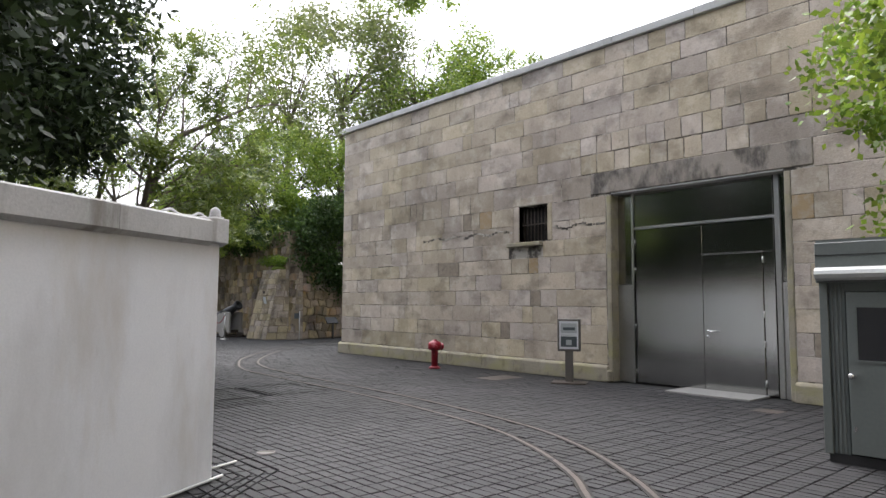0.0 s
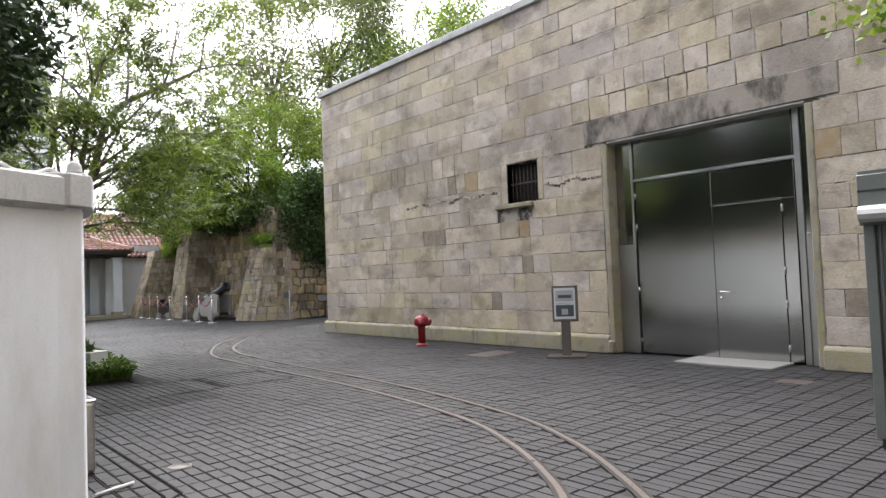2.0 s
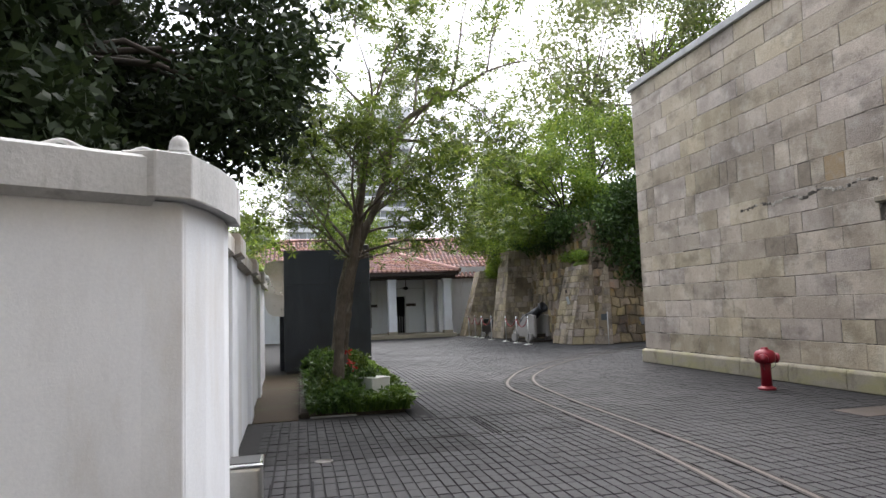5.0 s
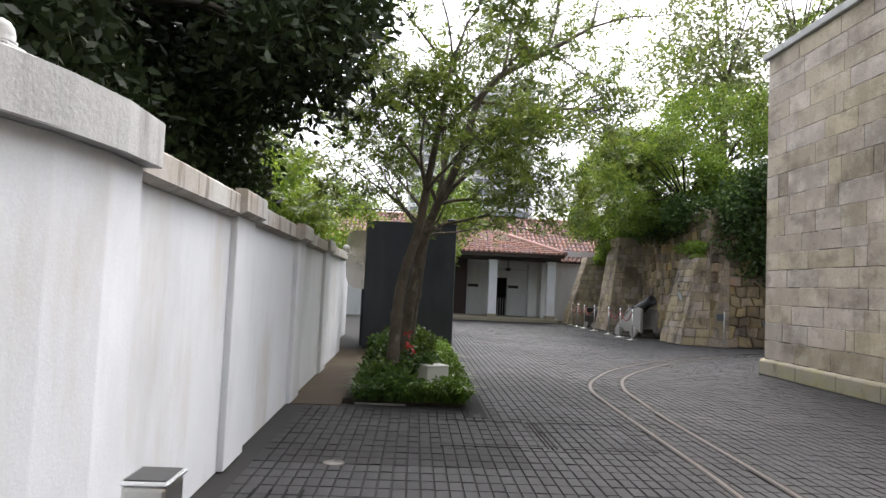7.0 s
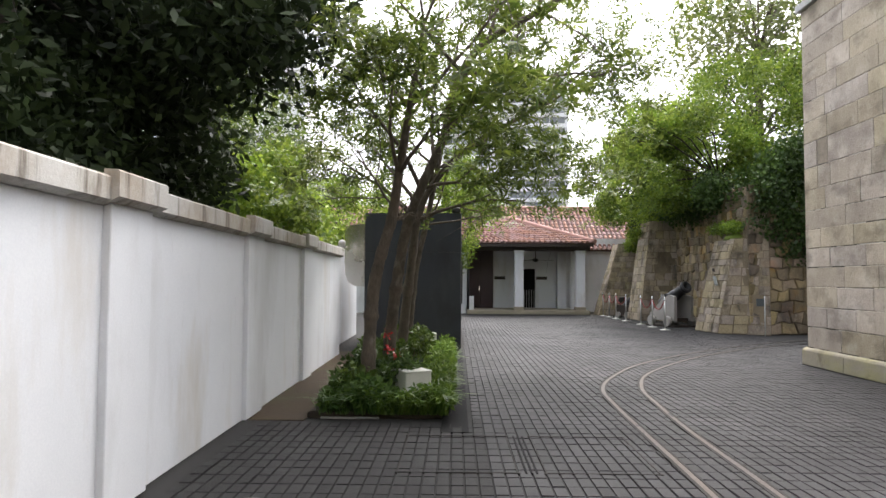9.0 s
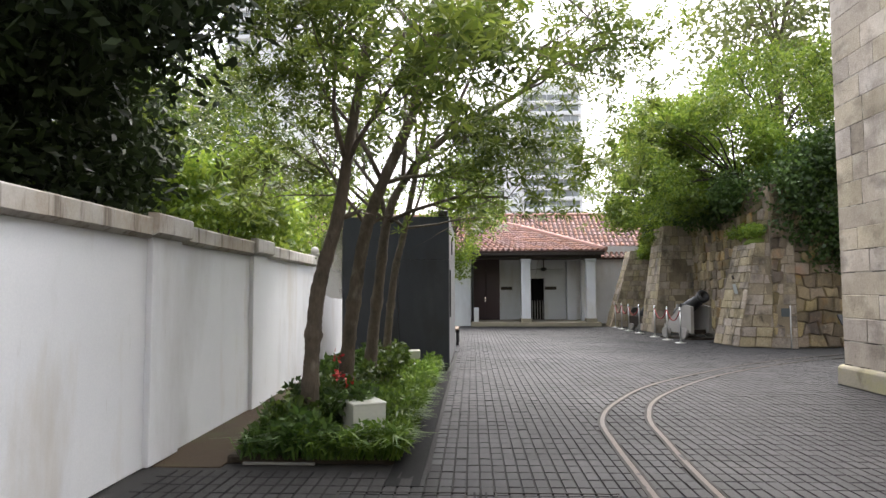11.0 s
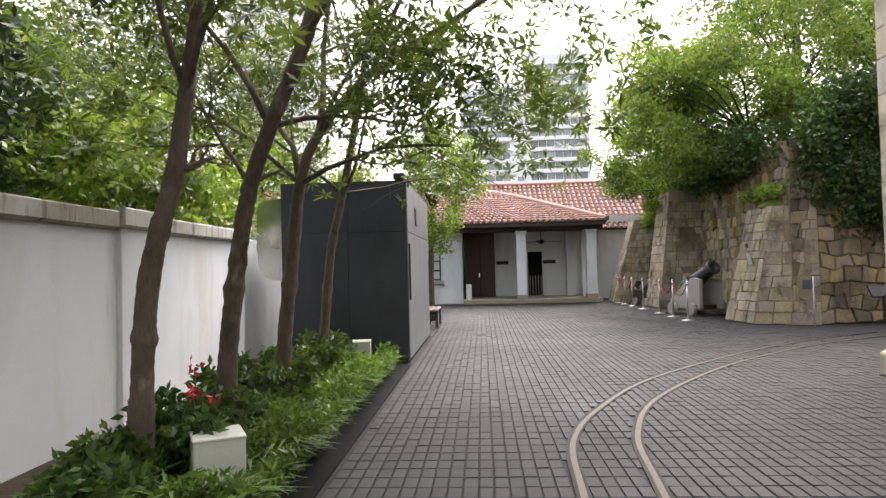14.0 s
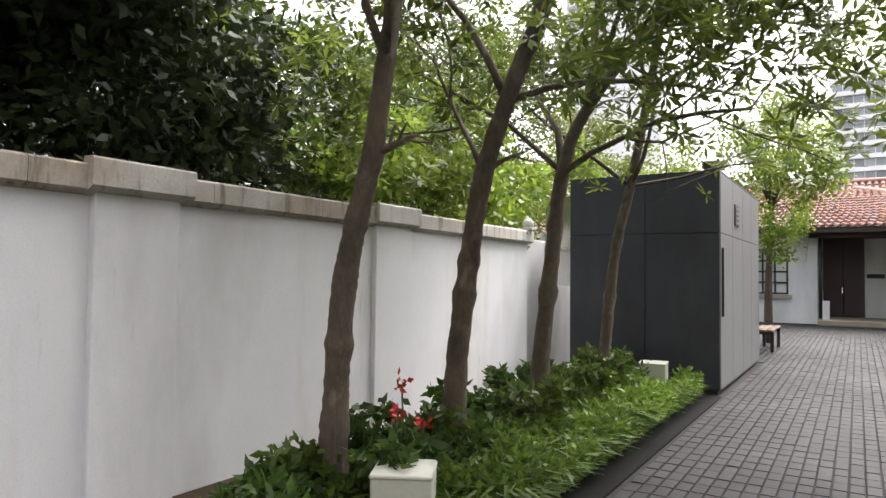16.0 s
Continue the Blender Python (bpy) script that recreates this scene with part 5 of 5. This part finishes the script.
# green shrubs and trees behind the wall
gr = "green shrubs behind the white wall"
broad_tree("garden_shrub", (1.6, 17.6, 0), 3, (1.6, 17.6, 2.6, 1.3, 1.5, 1.3), 9000, M["leaf_bright"], MIDL, "bright green shrub rising over the white wall", 41, .08, gr, 26)
broad_tree("garden_shrub", (1.5, 20.6, 0), 4, (1.5, 20.6, 2.9, 1.5, 1.7, 1.6), 9000, M["leaf_bright"], MIDL, "bright green shrub rising over the white wall", 42, .08, gr, 26)
broad_tree("garden_shrub", (.4, 14.6, 0), 3, (.6, 14.8, 2.2, 1.2, 1.4, 1.0), 6000, M["leaf_mid"], MIDL, "green shrub behind the white wall", 43, .08, gr, 22)
broad_tree("garden_tree", (-2.5, 24, 0), 9, (-2.5, 24, 4.8, 3.2, 3.0, 3.4), 15000, M["leaf_mid"], MIDL, "green tree beyond the white wall", 44, .2, gr, 36)
broad_tree("garden_tree", (-7, 20, 0), 9, (-7, 20, 4.6, 3.6, 3.2, 3.6), 12000, M["leaf_olive"], MIDL, "olive green tree beyond the white wall", 45, .2, gr, 34)
broad_tree("garden_tree", (-8.5, 31, 0), 12, (-8.5, 31, 6.5, 4, 3.5, 5), 11000, M["leaf_olive"], (.2, .05), "tall pale olive tree in the distance", 46, .25, gr, 30)
broad_tree("garden_tree", (1.0, 29, 0), 6, (1.2, 29, 3.8, 2.2, 2.2, 2.2), 9000, M["leaf_bright"], MIDL, "green tree behind the cabin", 47, .14, gr, 28)
broad_tree("garden_tree", (-.8, 16.0, 0), 5, (-.2, 16.0, 3.3, 1.6, 1.8, 1.7), 11000, M["leaf_mid"], MIDL, "green tree behind the white wall", 49, .1, gr, 30)
broad_tree("garden_tree", (-2.2, 19.6, 0), 6, (-1.6, 19.6, 3.9, 2.0, 2.2, 2.2), 12000, M["leaf_mid"], MIDL, "leafy green tree behind the white wall", 50, .12, gr, 32)
broad_tree("garden_tree", (-5.0, 27.5, 0), 10, (-4.6, 27.5, 6.0, 2.8, 2.6, 4.0), 12000, M["leaf_olive"], (.16, .04), "tall pale olive tree beyond the garden", 52, .18, gr, 30)
broad_tree("garden_tree", (-1.2, 31.3, 0), 8, (-1.2, 31.3, 5.0, 2.5, 2.2, 2.3), 6500, M["leaf_olive"], (.16, .04), "pale olive tree beyond the cabin", 53, .14, gr, 30)
# dark undergrowth along the back of the white wall
rs = np.random.default_rng(55)
cl = [(1.55 + rs.normal() * .25 - .1 * abs(k - 9) / 9, 6.9 + .42 * k, 2.25 + abs(rs.normal()) * .5, .65, .55, .6) for k in range(19)] + [(.6 + rs.normal() * .3, 6.5 + .6 * k, 3.2 + abs(rs.normal()) * .6, .9, .7, .8) for k in range(14)]
tagged(part("dark_undergrowth", quad_mesh("dark_undergrowth", leaf_quads(rs, clump_points(rs, cl, count=30000), .15, .033, .4)), M["leaf_dark"]), "dark leafy undergrowth crowding over the white wall", "shrubs", kind="stuff")
# small tree beside the cabin's far end
broad_tree("courtyard_tree", (5.15, 26.2, 0), 5, (5.45, 25.6, 3.6, 1.15, 1.5, 1.7), 10000, M["leaf_bright"], (.10, .028), "small fresh green tree beside the cabin", 48, .09, "", 40, "bark")
# trees on the slope above the retaining wall
hl = "trees on the slope above the retaining wall"
for k, (x, y, z0, cx, cy, cz, rx, ry, rz, n, mt) in enumerate((
        (14.2, 26.2, 3.3, 12.5, 25.9, 5.4, 2.2, 2.3, 1.9, 21000, "leaf_bright"),
        (14.3, 30.2, 3.6, 12.0, 29.4, 5.0, 2.0, 2.6, 1.9, 20000, "leaf_bright"),
        (15.8, 27.6, 4.2, 15.2, 27.4, 7.0, 2.3, 2.4, 2.2, 14000, "leaf_bright"),
        (14.6, 34.0, 4.0, 13.6, 33.6, 5.6, 1.9, 2.2, 1.9, 9000, "leaf_mid"),
        (17.2, 25.2, 3.9, 15.9, 24.6, 6.0, 2.3, 1.6, 2.2, 15000, "leaf_bright"))):
    broad_tree("hillside_tree", (x, y, z0 - .5), 6, (cx, cy, cz, rx, ry, rz), n, M[mt], MIDL, "leafy green tree on the slope above the rubble wall", 60 + k, .12, hl, 40)
# creeper hanging over the rubble wall
rs = np.random.default_rng(77)
cl = [(13.75 + .34 * k + rs.normal() * .15, 22.95 + .075 * k + rs.normal() * .12, 3.35 - .09 * k + rs.normal() * .25, .6, .45, .75) for k in range(16)] + \
     [(13.05 + rs.normal() * .2, 24.6 + .5 * k, 4.0 + rs.normal() * .2, .55, .55, .6) for k in range(19)] + \
     [(13.7 + .35 * k, 23.5 + rs.normal() * .3, 4.5 + rs.normal() * .35, .7, .6, .7) for k in range(12)]
tagged(part("hanging_creeper", quad_mesh("hanging_creeper", leaf_quads(rs, clump_points(rs, cl, count=34000), .13, .038, .6)), M["leaf_shrub"]),
       "dark green creeper hanging over the rubble wall", "creeper", kind="stuff")
cl = [(12.7 + rs.normal() * .2, 32.4 + .2 * k, 2.8 + .12 * k, .35, .3, .22) for k in range(6)]
tagged(part("slope_grass", quad_mesh("slope_grass", leaf_quads(rs, clump_points(rs, cl, count=2500), .16, .02, -.5)), M["leaf_bright"]),
       "bright grass on the sloping top of the end buttress", "grass", kind="stuff")
cl = [(13.35 + .25 * rs.normal(), 24.05 + .3 * rs.normal(), 2.95, .35, .35, .18) for k in range(6)]
tagged(part("moss_tufts", quad_mesh("moss_tufts", leaf_quads(rs, clump_points(rs, cl, count=2500), .10, .02, -.3)), M["leaf_bright"]),
       "bright green tufts on the buttress top", "grass", kind="stuff")
# tall pale trees behind the granite building
bt = "tall trees behind the granite building"
for k, (x, y, z0, cz, r, rz, n, mt) in enumerate(((17.2, 31, 5, 12.0, 3.2, 4.6, 7000, "leaf_olive"), (21.0, 32, 6, 14.2, 3.8, 5.2, 9500, "leaf_olive"), (25.5, 31, 7, 15.0, 4.2, 5.4, 19000, "leaf_bright"),
                                                  (31, 30, 8, 14.2, 4.0, 4.2, 14000, "leaf_bright"), (38, 28, 8, 14.0, 3.4, 3.2, 7000, "leaf_olive"), (31, 14, 1.95, 8.5, 2.6, 2.6, 5000, "leaf_olive"))):
    broad_tree("woodland_tree", (x, y, z0 - 2), 12, (x, y, cz, r, r, rz), n, M[mt], (.24, .06), "tall sparse pale green tree behind the granite building", 80 + k, .2, bt, 44, "bark")
# tree beside the guard booth, its branch reaching into the yard
rs = np.random.default_rng(91)
tree("booth_tree", [(10.6, 2.0, 0), (10.55, 2.0, 1.2), (10.4, 2.0, 2.4), (10.2, 2.0, 3.4), (10.0, 2.0, 4.6)], [.13, .10, .09, .07, .03],
     [(2, (-.8, .25, .15), 1.3, .03), (3, (-.9, .2, .0), 1.5, .03), (3, (-.6, -.4, .4), 1.5, .03), (4, (-.8, .15, .3), 1.4, .02), (4, (.5, -.3, .6), 1.3, .02), (3, (-.5, .5, .3), 1.2, .02)],
     M["leaf_bright"], M["bark"], "green tree beside the guard booth", 91, 8000, (.105, .034), .17)
# unseen trees added behind the viewer's starting point, for shade and dark reflections
for k, (x, y) in enumerate(((-9, -3), (-5, -7), (-12, 6), (2, -7.5), (-4.5, .2), (-1.0, -1.6))):
    broad_tree("garden_tree", (x, y, 0), 8, (x, y, 6.6, 3.6, 3.6, 3.2), 11000, M["leaf_dark"], (.3, .10), "unseen dark green tree added to shade the yard", 100 + k, .25, "trees around the yard", 34)

# planting in the bed: ferns, shrubs and red flowers
def blades(rs, roots, length, width, lean):
    """Arching blades of two quads each."""
    n = len(roots)
    ang = rs.uniform(0, 2 * np.pi, n)
    d = np.stack([np.cos(ang), np.sin(ang), np.zeros(n)], 1)
    s = np.stack([-np.sin(ang), np.cos(ang), np.zeros(n)], 1)
    L = (length * rs.uniform(.6, 1.25, n))[:, None]
    W = (width * rs.uniform(.7, 1.2, n))[:, None]
    k = (lean * rs.uniform(.5, 1.3, n))[:, None]
    up = np.array((0, 0, 1.0))
    p0 = roots
    p1 = p0 + d * L * .35 * k + up * L * .55
    p2 = p0 + d * L * .95 * k + up * L * (.75 - .25 * k)
    q1 = np.stack([p0 - s * W * .5, p0 + s * W * .5, p1 + s * W, p1 - s * W], 1)
    q2 = np.stack([p1 - s * W, p1 + s * W, p2 + s * W * .15, p2 - s * W * .15], 1)
    return np.concatenate([q1, q2])


rs = np.random.default_rng(5)
n = 15000
roots = np.stack([rs.uniform(4.45, 5.26, n), rs.uniform(11.96, 18.0, n), np.full(n, .04)], 1)
roots = roots[~((roots[:, 0] > 4.5) & (roots[:, 0] < 5.12) & (roots[:, 1] < 12.72) & (roots[:, 1] > 12.12))]
roots = roots[~((roots[:, 0] > 4.55) & (roots[:, 0] < 5.05) & (roots[:, 1] > 17.3))]
tagged(part("fern_border", quad_mesh("fern_border", blades(rs, roots, .25 * (.7 + .7 * np.sin(roots[:, 0] * 9 + np.cos(roots[:, 1] * 5)) ** 2), .013, .85)), M["leaf_planter"]), "bright green fern border along the planting bed", "ferns", kind="stuff")
n = 26000
fronds = np.stack([rs.uniform(4.42, 5.30, n), rs.uniform(11.95, 18.0, n), np.zeros(n)], 1)
fronds[:, 2] = .06 + rs.uniform(.25, 1, n) * (.22 + .07 * np.sin(fronds[:, 0] * 8 + 2 * np.cos(fronds[:, 1] * 4)))
fronds = fronds[~((fronds[:, 0] > 4.5) & (fronds[:, 0] < 5.12) & (fronds[:, 1] < 12.72) & (fronds[:, 1] > 12.1))]
fronds = fronds[~((fronds[:, 0] > 4.55) & (fronds[:, 0] < 5.05) & (fronds[:, 1] > 17.3))]
tagged(part("fern_leaflets", quad_mesh("fern_leaflets", leaf_quads(rs, fronds, .075, .015, -.25)), M["leaf_planter"]), "dense small bright fern leaflets along the bed", "ferns", kind="stuff")
n = 16000
fronds = np.stack([rs.uniform(3.95, 4.75, n), rs.uniform(11.95, 18.0, n), np.zeros(n)], 1)
fronds[:, 2] = .06 + rs.uniform(.2, 1, n) * (.24 + .10 * np.sin(fronds[:, 0] * 6 + 2 * np.cos(fronds[:, 1] * 3)))
fronds = fronds[~((fronds[:, 0] > 4.5) & (fronds[:, 1] < 12.72) & (fronds[:, 1] > 12.1))]
tagged(part("bed_groundcover", quad_mesh("bed_groundcover", leaf_quads(rs, fronds, .10, .021, -.15)), M["leaf_shrub"]), "dense dark green leafy groundcover under the trees", "ground plants", kind="stuff")
n = 6000
roots = np.stack([rs.uniform(3.93, 4.75, n), rs.uniform(11.94, 18.0, n), np.full(n, .04)], 1)
roots = roots[~((roots[:, 0] > 4.5) & (roots[:, 1] < 12.72) & (roots[:, 1] > 12.12))]
tagged(part("bed_grass", quad_mesh("bed_grass", blades(rs, roots, .25 * (.6 + .8 * np.sin(roots[:, 0] * 7 + np.cos(roots[:, 1] * 4)) ** 2), .012, .9)), M["leaf_shrub"]), "dark green strappy ground plants in the bed", "ground plants", kind="stuff")
for k in range(16):
    x, y = rs.uniform(4.15, 4.75), 12.45 + k * .35 + rs.uniform(-.1, .1)
    h = rs.uniform(.28, .52)
    sh = thing("bed_shrub", pose(x, y, .08), "leafy dark green shrub in the planting bed", "shrub", "shrubs in the planting bed")
    bm = bmesh.new()
    cl = []
    for q in range(7):
        a = rs.uniform(0, 6.28)
        e = (math.cos(a) * .2 * h / .5, math.sin(a) * .2 * h / .5, h * rs.uniform(.6, 1.05))
        tube([(0, 0, 0), (e[0] * .4, e[1] * .4, e[2] * .55), e], [.008, .006, .003], 4, bm=bm)
        cl.append((*e, .10, .10, .09))
    part("stem", bm, M["bark"], sh)
    tagged(part("foliage", quad_mesh("foliage", leaf_quads(rs, clump_points(rs, cl, count=420), .09, .024, .1)), M["leaf_shrub" if k % 3 else "leaf_mid"], sh), kind="stuff")
for k, (x, y, z) in enumerate(((4.52, 13.02, .78), (4.55, 12.92, .62), (4.62, 13.10, .52))):
    fl = thing("red_flower", pose(x, y, .08), "red flower head on a green stem", "flower", "red flowers in the bed")
    part("stem", tube([(0, 0, 0), (.01, .01, z * .5), (0, 0, z - .10)], .006, 5), M["leaf_shrub"], fl)
    pts = rs.normal(size=(16, 3)) * (.022, .022, .02) + (0, 0, z - .09)
    part("petals", quad_mesh("petals", leaf_quads(rs, pts, .05, .017, -.2)), M["flower"], fl)

# ---- stones of the granite wall ----
COURSES = (.302, .66, 1.0, 1.34, 1.67, 2.0, 2.32, 2.645, 3.01, 3.39, 3.83, 4.20, 4.55, 4.88, 5.22, 5.55, 5.87, 6.195)
rng = random.Random(15)
gaps_in = ((4.77, 8.0, 0, 3.42), (4.45, 8.32, 3.40, 3.83), (9.26, 10.29, 2.645, 3.39), (9.50, 10.42, 2.55, 2.64))
far_v, far_f, count = [], [], 0
stones = []
for z0, z1 in zip(COURSES, COURSES[1:]):
    y = -6.0
    cuts = sorted((a, e) for a, e, g0, g1 in gaps_in if g0 < z1 - .05 and g1 > z0 + .05)
    free, a = [], -6.0
    for c0, c1 in cuts:
        free.append((a, c0))
        a = c1
    free.append((a, 16.8))
    for f0, f1 in free:
        y = f0
        while y < f1 - .01:
            small = 4.4 < y < 8.2 and 3.8 < z0 < 4.5
            w = rng.uniform(.30, .42) if small else (rng.uniform(.22, .38) if rng.random() < .17 else rng.uniform(.55, 1.25))
            if f1 - y - w < .22:
                w = f1 - y
            stones.append((y, z0, w, z1 - z0, small))
            y += w
shift_pick = random.Random(4)
OCHRE = ((9.75, 2.1), (11.0, 3.2), (4.5, 2.9))
BROWN = ((11.7, 3.1), (12.1, 2.2), (10.6, .8), (9.8, 1.5), (13.4, 3.5), (4.4, .9))
cut = []
for y, z, w, h, small in stones:
    hit = [a for a, c in OCHRE + BROWN if y <= a < y + w and z <= c < z + h]
    if hit and w > .5:
        a = min(max(hit[0], y + .13), y + w - .13)
        for s0, s1 in ((y, a - .13), (a - .13, a + .13), (a + .13, y + w)):
            if s1 - s0 > .03:
                cut.append((s0, z, s1 - s0, h, small))
    else:
        cut.append((y, z, w, h, small))
stones = cut
for i, (y, z, w, h, small) in enumerate(stones):
    g = .004 if shift_pick.random() < .65 else .012
    g = .018 if small else g
    proud = shift_pick.uniform(0, .006) + (.006 if small else 0)
    v, f = chamfered(w - g, h - g, .05, .006)
    top = shift_pick.uniform(-.005, .005)
    # the front of a piece faces -x: its width runs along -y
    pts = [(WX - proud + q[1] - .004, y + g / 2 + (w - g) - q[0], z + g / 2 + q[2] + top * (q[2] > h / 2)) for q in v]
    holds = lambda spots: any(y <= a < y + w and z <= c < z + h for a, c in spots)
    ochre, dark = holds(OCHRE), holds(BROWN) or (w < .45 and not small and shift_pick.random() < .10)
    near = -1.5 < y < 16.8 and z < 4.6
    if near and count < 300:
        count += 1
        part("stone_block", mesh_of("stone_block", pts, f), M["ashlar_ochre"] if ochre else M["ashlar_dark"] if dark else M["ashlar"], granite_wall)
    else:
        base = len(far_v)
        far_v += pts
        far_f += [tuple(base + q for q in face) for face in f]
tagged(part("upper_stones", mesh_of("upper_stones", far_v, far_f), M["ashlar_rest"], granite_wall), kind="stuff")

# crumbling mortar scar of an old roof line
scar = bmesh.new()
for a, e in ((8.02, 9.25), (10.32, 13.2)):
    y = a
    while y < e:
        w = rng.uniform(.03, .11)
        mid = 2.89 + .03 * math.sin(y * 9) + rng.uniform(-.02, .02)
        half = rng.uniform(.010, .030)
        block(WX - .012, WX + .02, y, y + w, mid - half, mid + half, .006, bm=scar)
        y += w * rng.uniform(.55, 1.3)
tagged(part("mortar_scar", scar, M["mortar"], granite_wall, "crumbling pale mortar line of an old roof"), kind="stuff")

# ---- pavers ----
PW, PH, G = .1, .2, .007
xs = np.arange(-8, 13.2, PW)
ys = np.arange(-5, 33.2, PH)
X, Y = np.meshgrid(xs, ys)
X, Y = X.ravel(), Y.ravel()
cx, cy = X + PW / 2, Y + PH / 2
keep = np.ones(len(X), bool)
keep &= ~((cx > WX - .1) & (cy < 16.9))
keep &= ~((cx < 5.46) & (cx > 2.9) & (cy > 11.9) & (cy < 22.2))
wall_x = 3.26 - .014 * (cy - 6.42)
keep &= ~((cx < wall_x + .1) & (cy > 6.3))
arm = (cx - CORNER.x) * -DA.y + (cy - CORNER.y) * DA.x
keep &= ~((arm > -.05) & (cx < 3.4))
keep &= ~((cx > 13.0) & (cy > 23.2)) & ~((cx > 12.3) & (cy > 23.2) & (cy < 25)) & ~((cx > 11.6) & (cy > 28.1))
for line in RAILS:
    for x, y in line:
        keep &= ~(np.hypot(cx - x, cy - y) < .035)
    dense = [(a[0] + (c[0] - a[0]) * .5, a[1] + (c[1] - a[1]) * .5) for a, c in zip(line, line[1:])]
    for x, y in dense:
        keep &= ~(np.hypot(cx - x, cy - y) < .035)
X, Y = X[keep], Y[keep]
n = len(X)
prs = np.random.default_rng(2)
dz = prs.normal(0, .0013, n)
tilt = prs.normal(0, .0012, (n, 2))
e = .005
corner = np.array([(0, 0), (1, 0), (1, 1), (0, 1)], float)
top = np.zeros((n, 8, 3))
for k in range(4):
    sx, sy = corner[k]
    top[:, k, 0] = X + G / 2 + sx * (PW - G)
    top[:, k, 1] = Y + G / 2 + sy * (PH - G)
    top[:, k, 2] = -.016
    top[:, 4 + k, 0] = X + G / 2 + e + sx * (PW - G - 2 * e)
    top[:, 4 + k, 1] = Y + G / 2 + e + sy * (PH - G - 2 * e)
    top[:, 4 + k, 2] = dz + tilt[:, 0] * (sx - .5) + tilt[:, 1] * (sy - .5)
pf = ((4, 5, 6, 7), (0, 1, 5, 4), (1, 2, 6, 5), (2, 3, 7, 6), (3, 0, 4, 7))
mine = (X > 5.7) & (X < 6.7) & (Y > 10.2) & (Y < 16.0)
idx = np.flatnonzero(mine)[:290]
mask = np.ones(n, bool)
mask[idx] = False
worn = (X > 3.2) & (X < 5.55) & (Y > 9.3) & (Y < 12.0) & mask
mask &= ~worn
for i in idx:
    part("paver", mesh_of("paver", top[i].tolist(), pf), M["paver_near"], court)


def paver_mesh(name, rest):
    m = len(rest)
    me = bpy.data.meshes.new(name)
    me.vertices.add(8 * m)
    me.vertices.foreach_set("co", rest.astype(np.float32).ravel())
    li = (np.array(pf).ravel()[None, :] + 8 * np.arange(m)[:, None]).astype(np.int32).ravel()
    me.loops.add(len(li))
    me.loops.foreach_set("vertex_index", li)
    me.polygons.add(5 * m)
    me.polygons.foreach_set("loop_start", np.arange(0, 20 * m, 4, dtype=np.int32))
    me.update(calc_edges=True)
    me.shade_flat()
    return me


tagged(part("pavers", paver_mesh("pavers", top[mask]), M["paver"], court), kind="stuff")
tagged(part("dark_pavers", paver_mesh("dark_pavers", top[worn]), M["paver_dark"], court, "dark damp pavers before the planting bed"), kind="stuff")
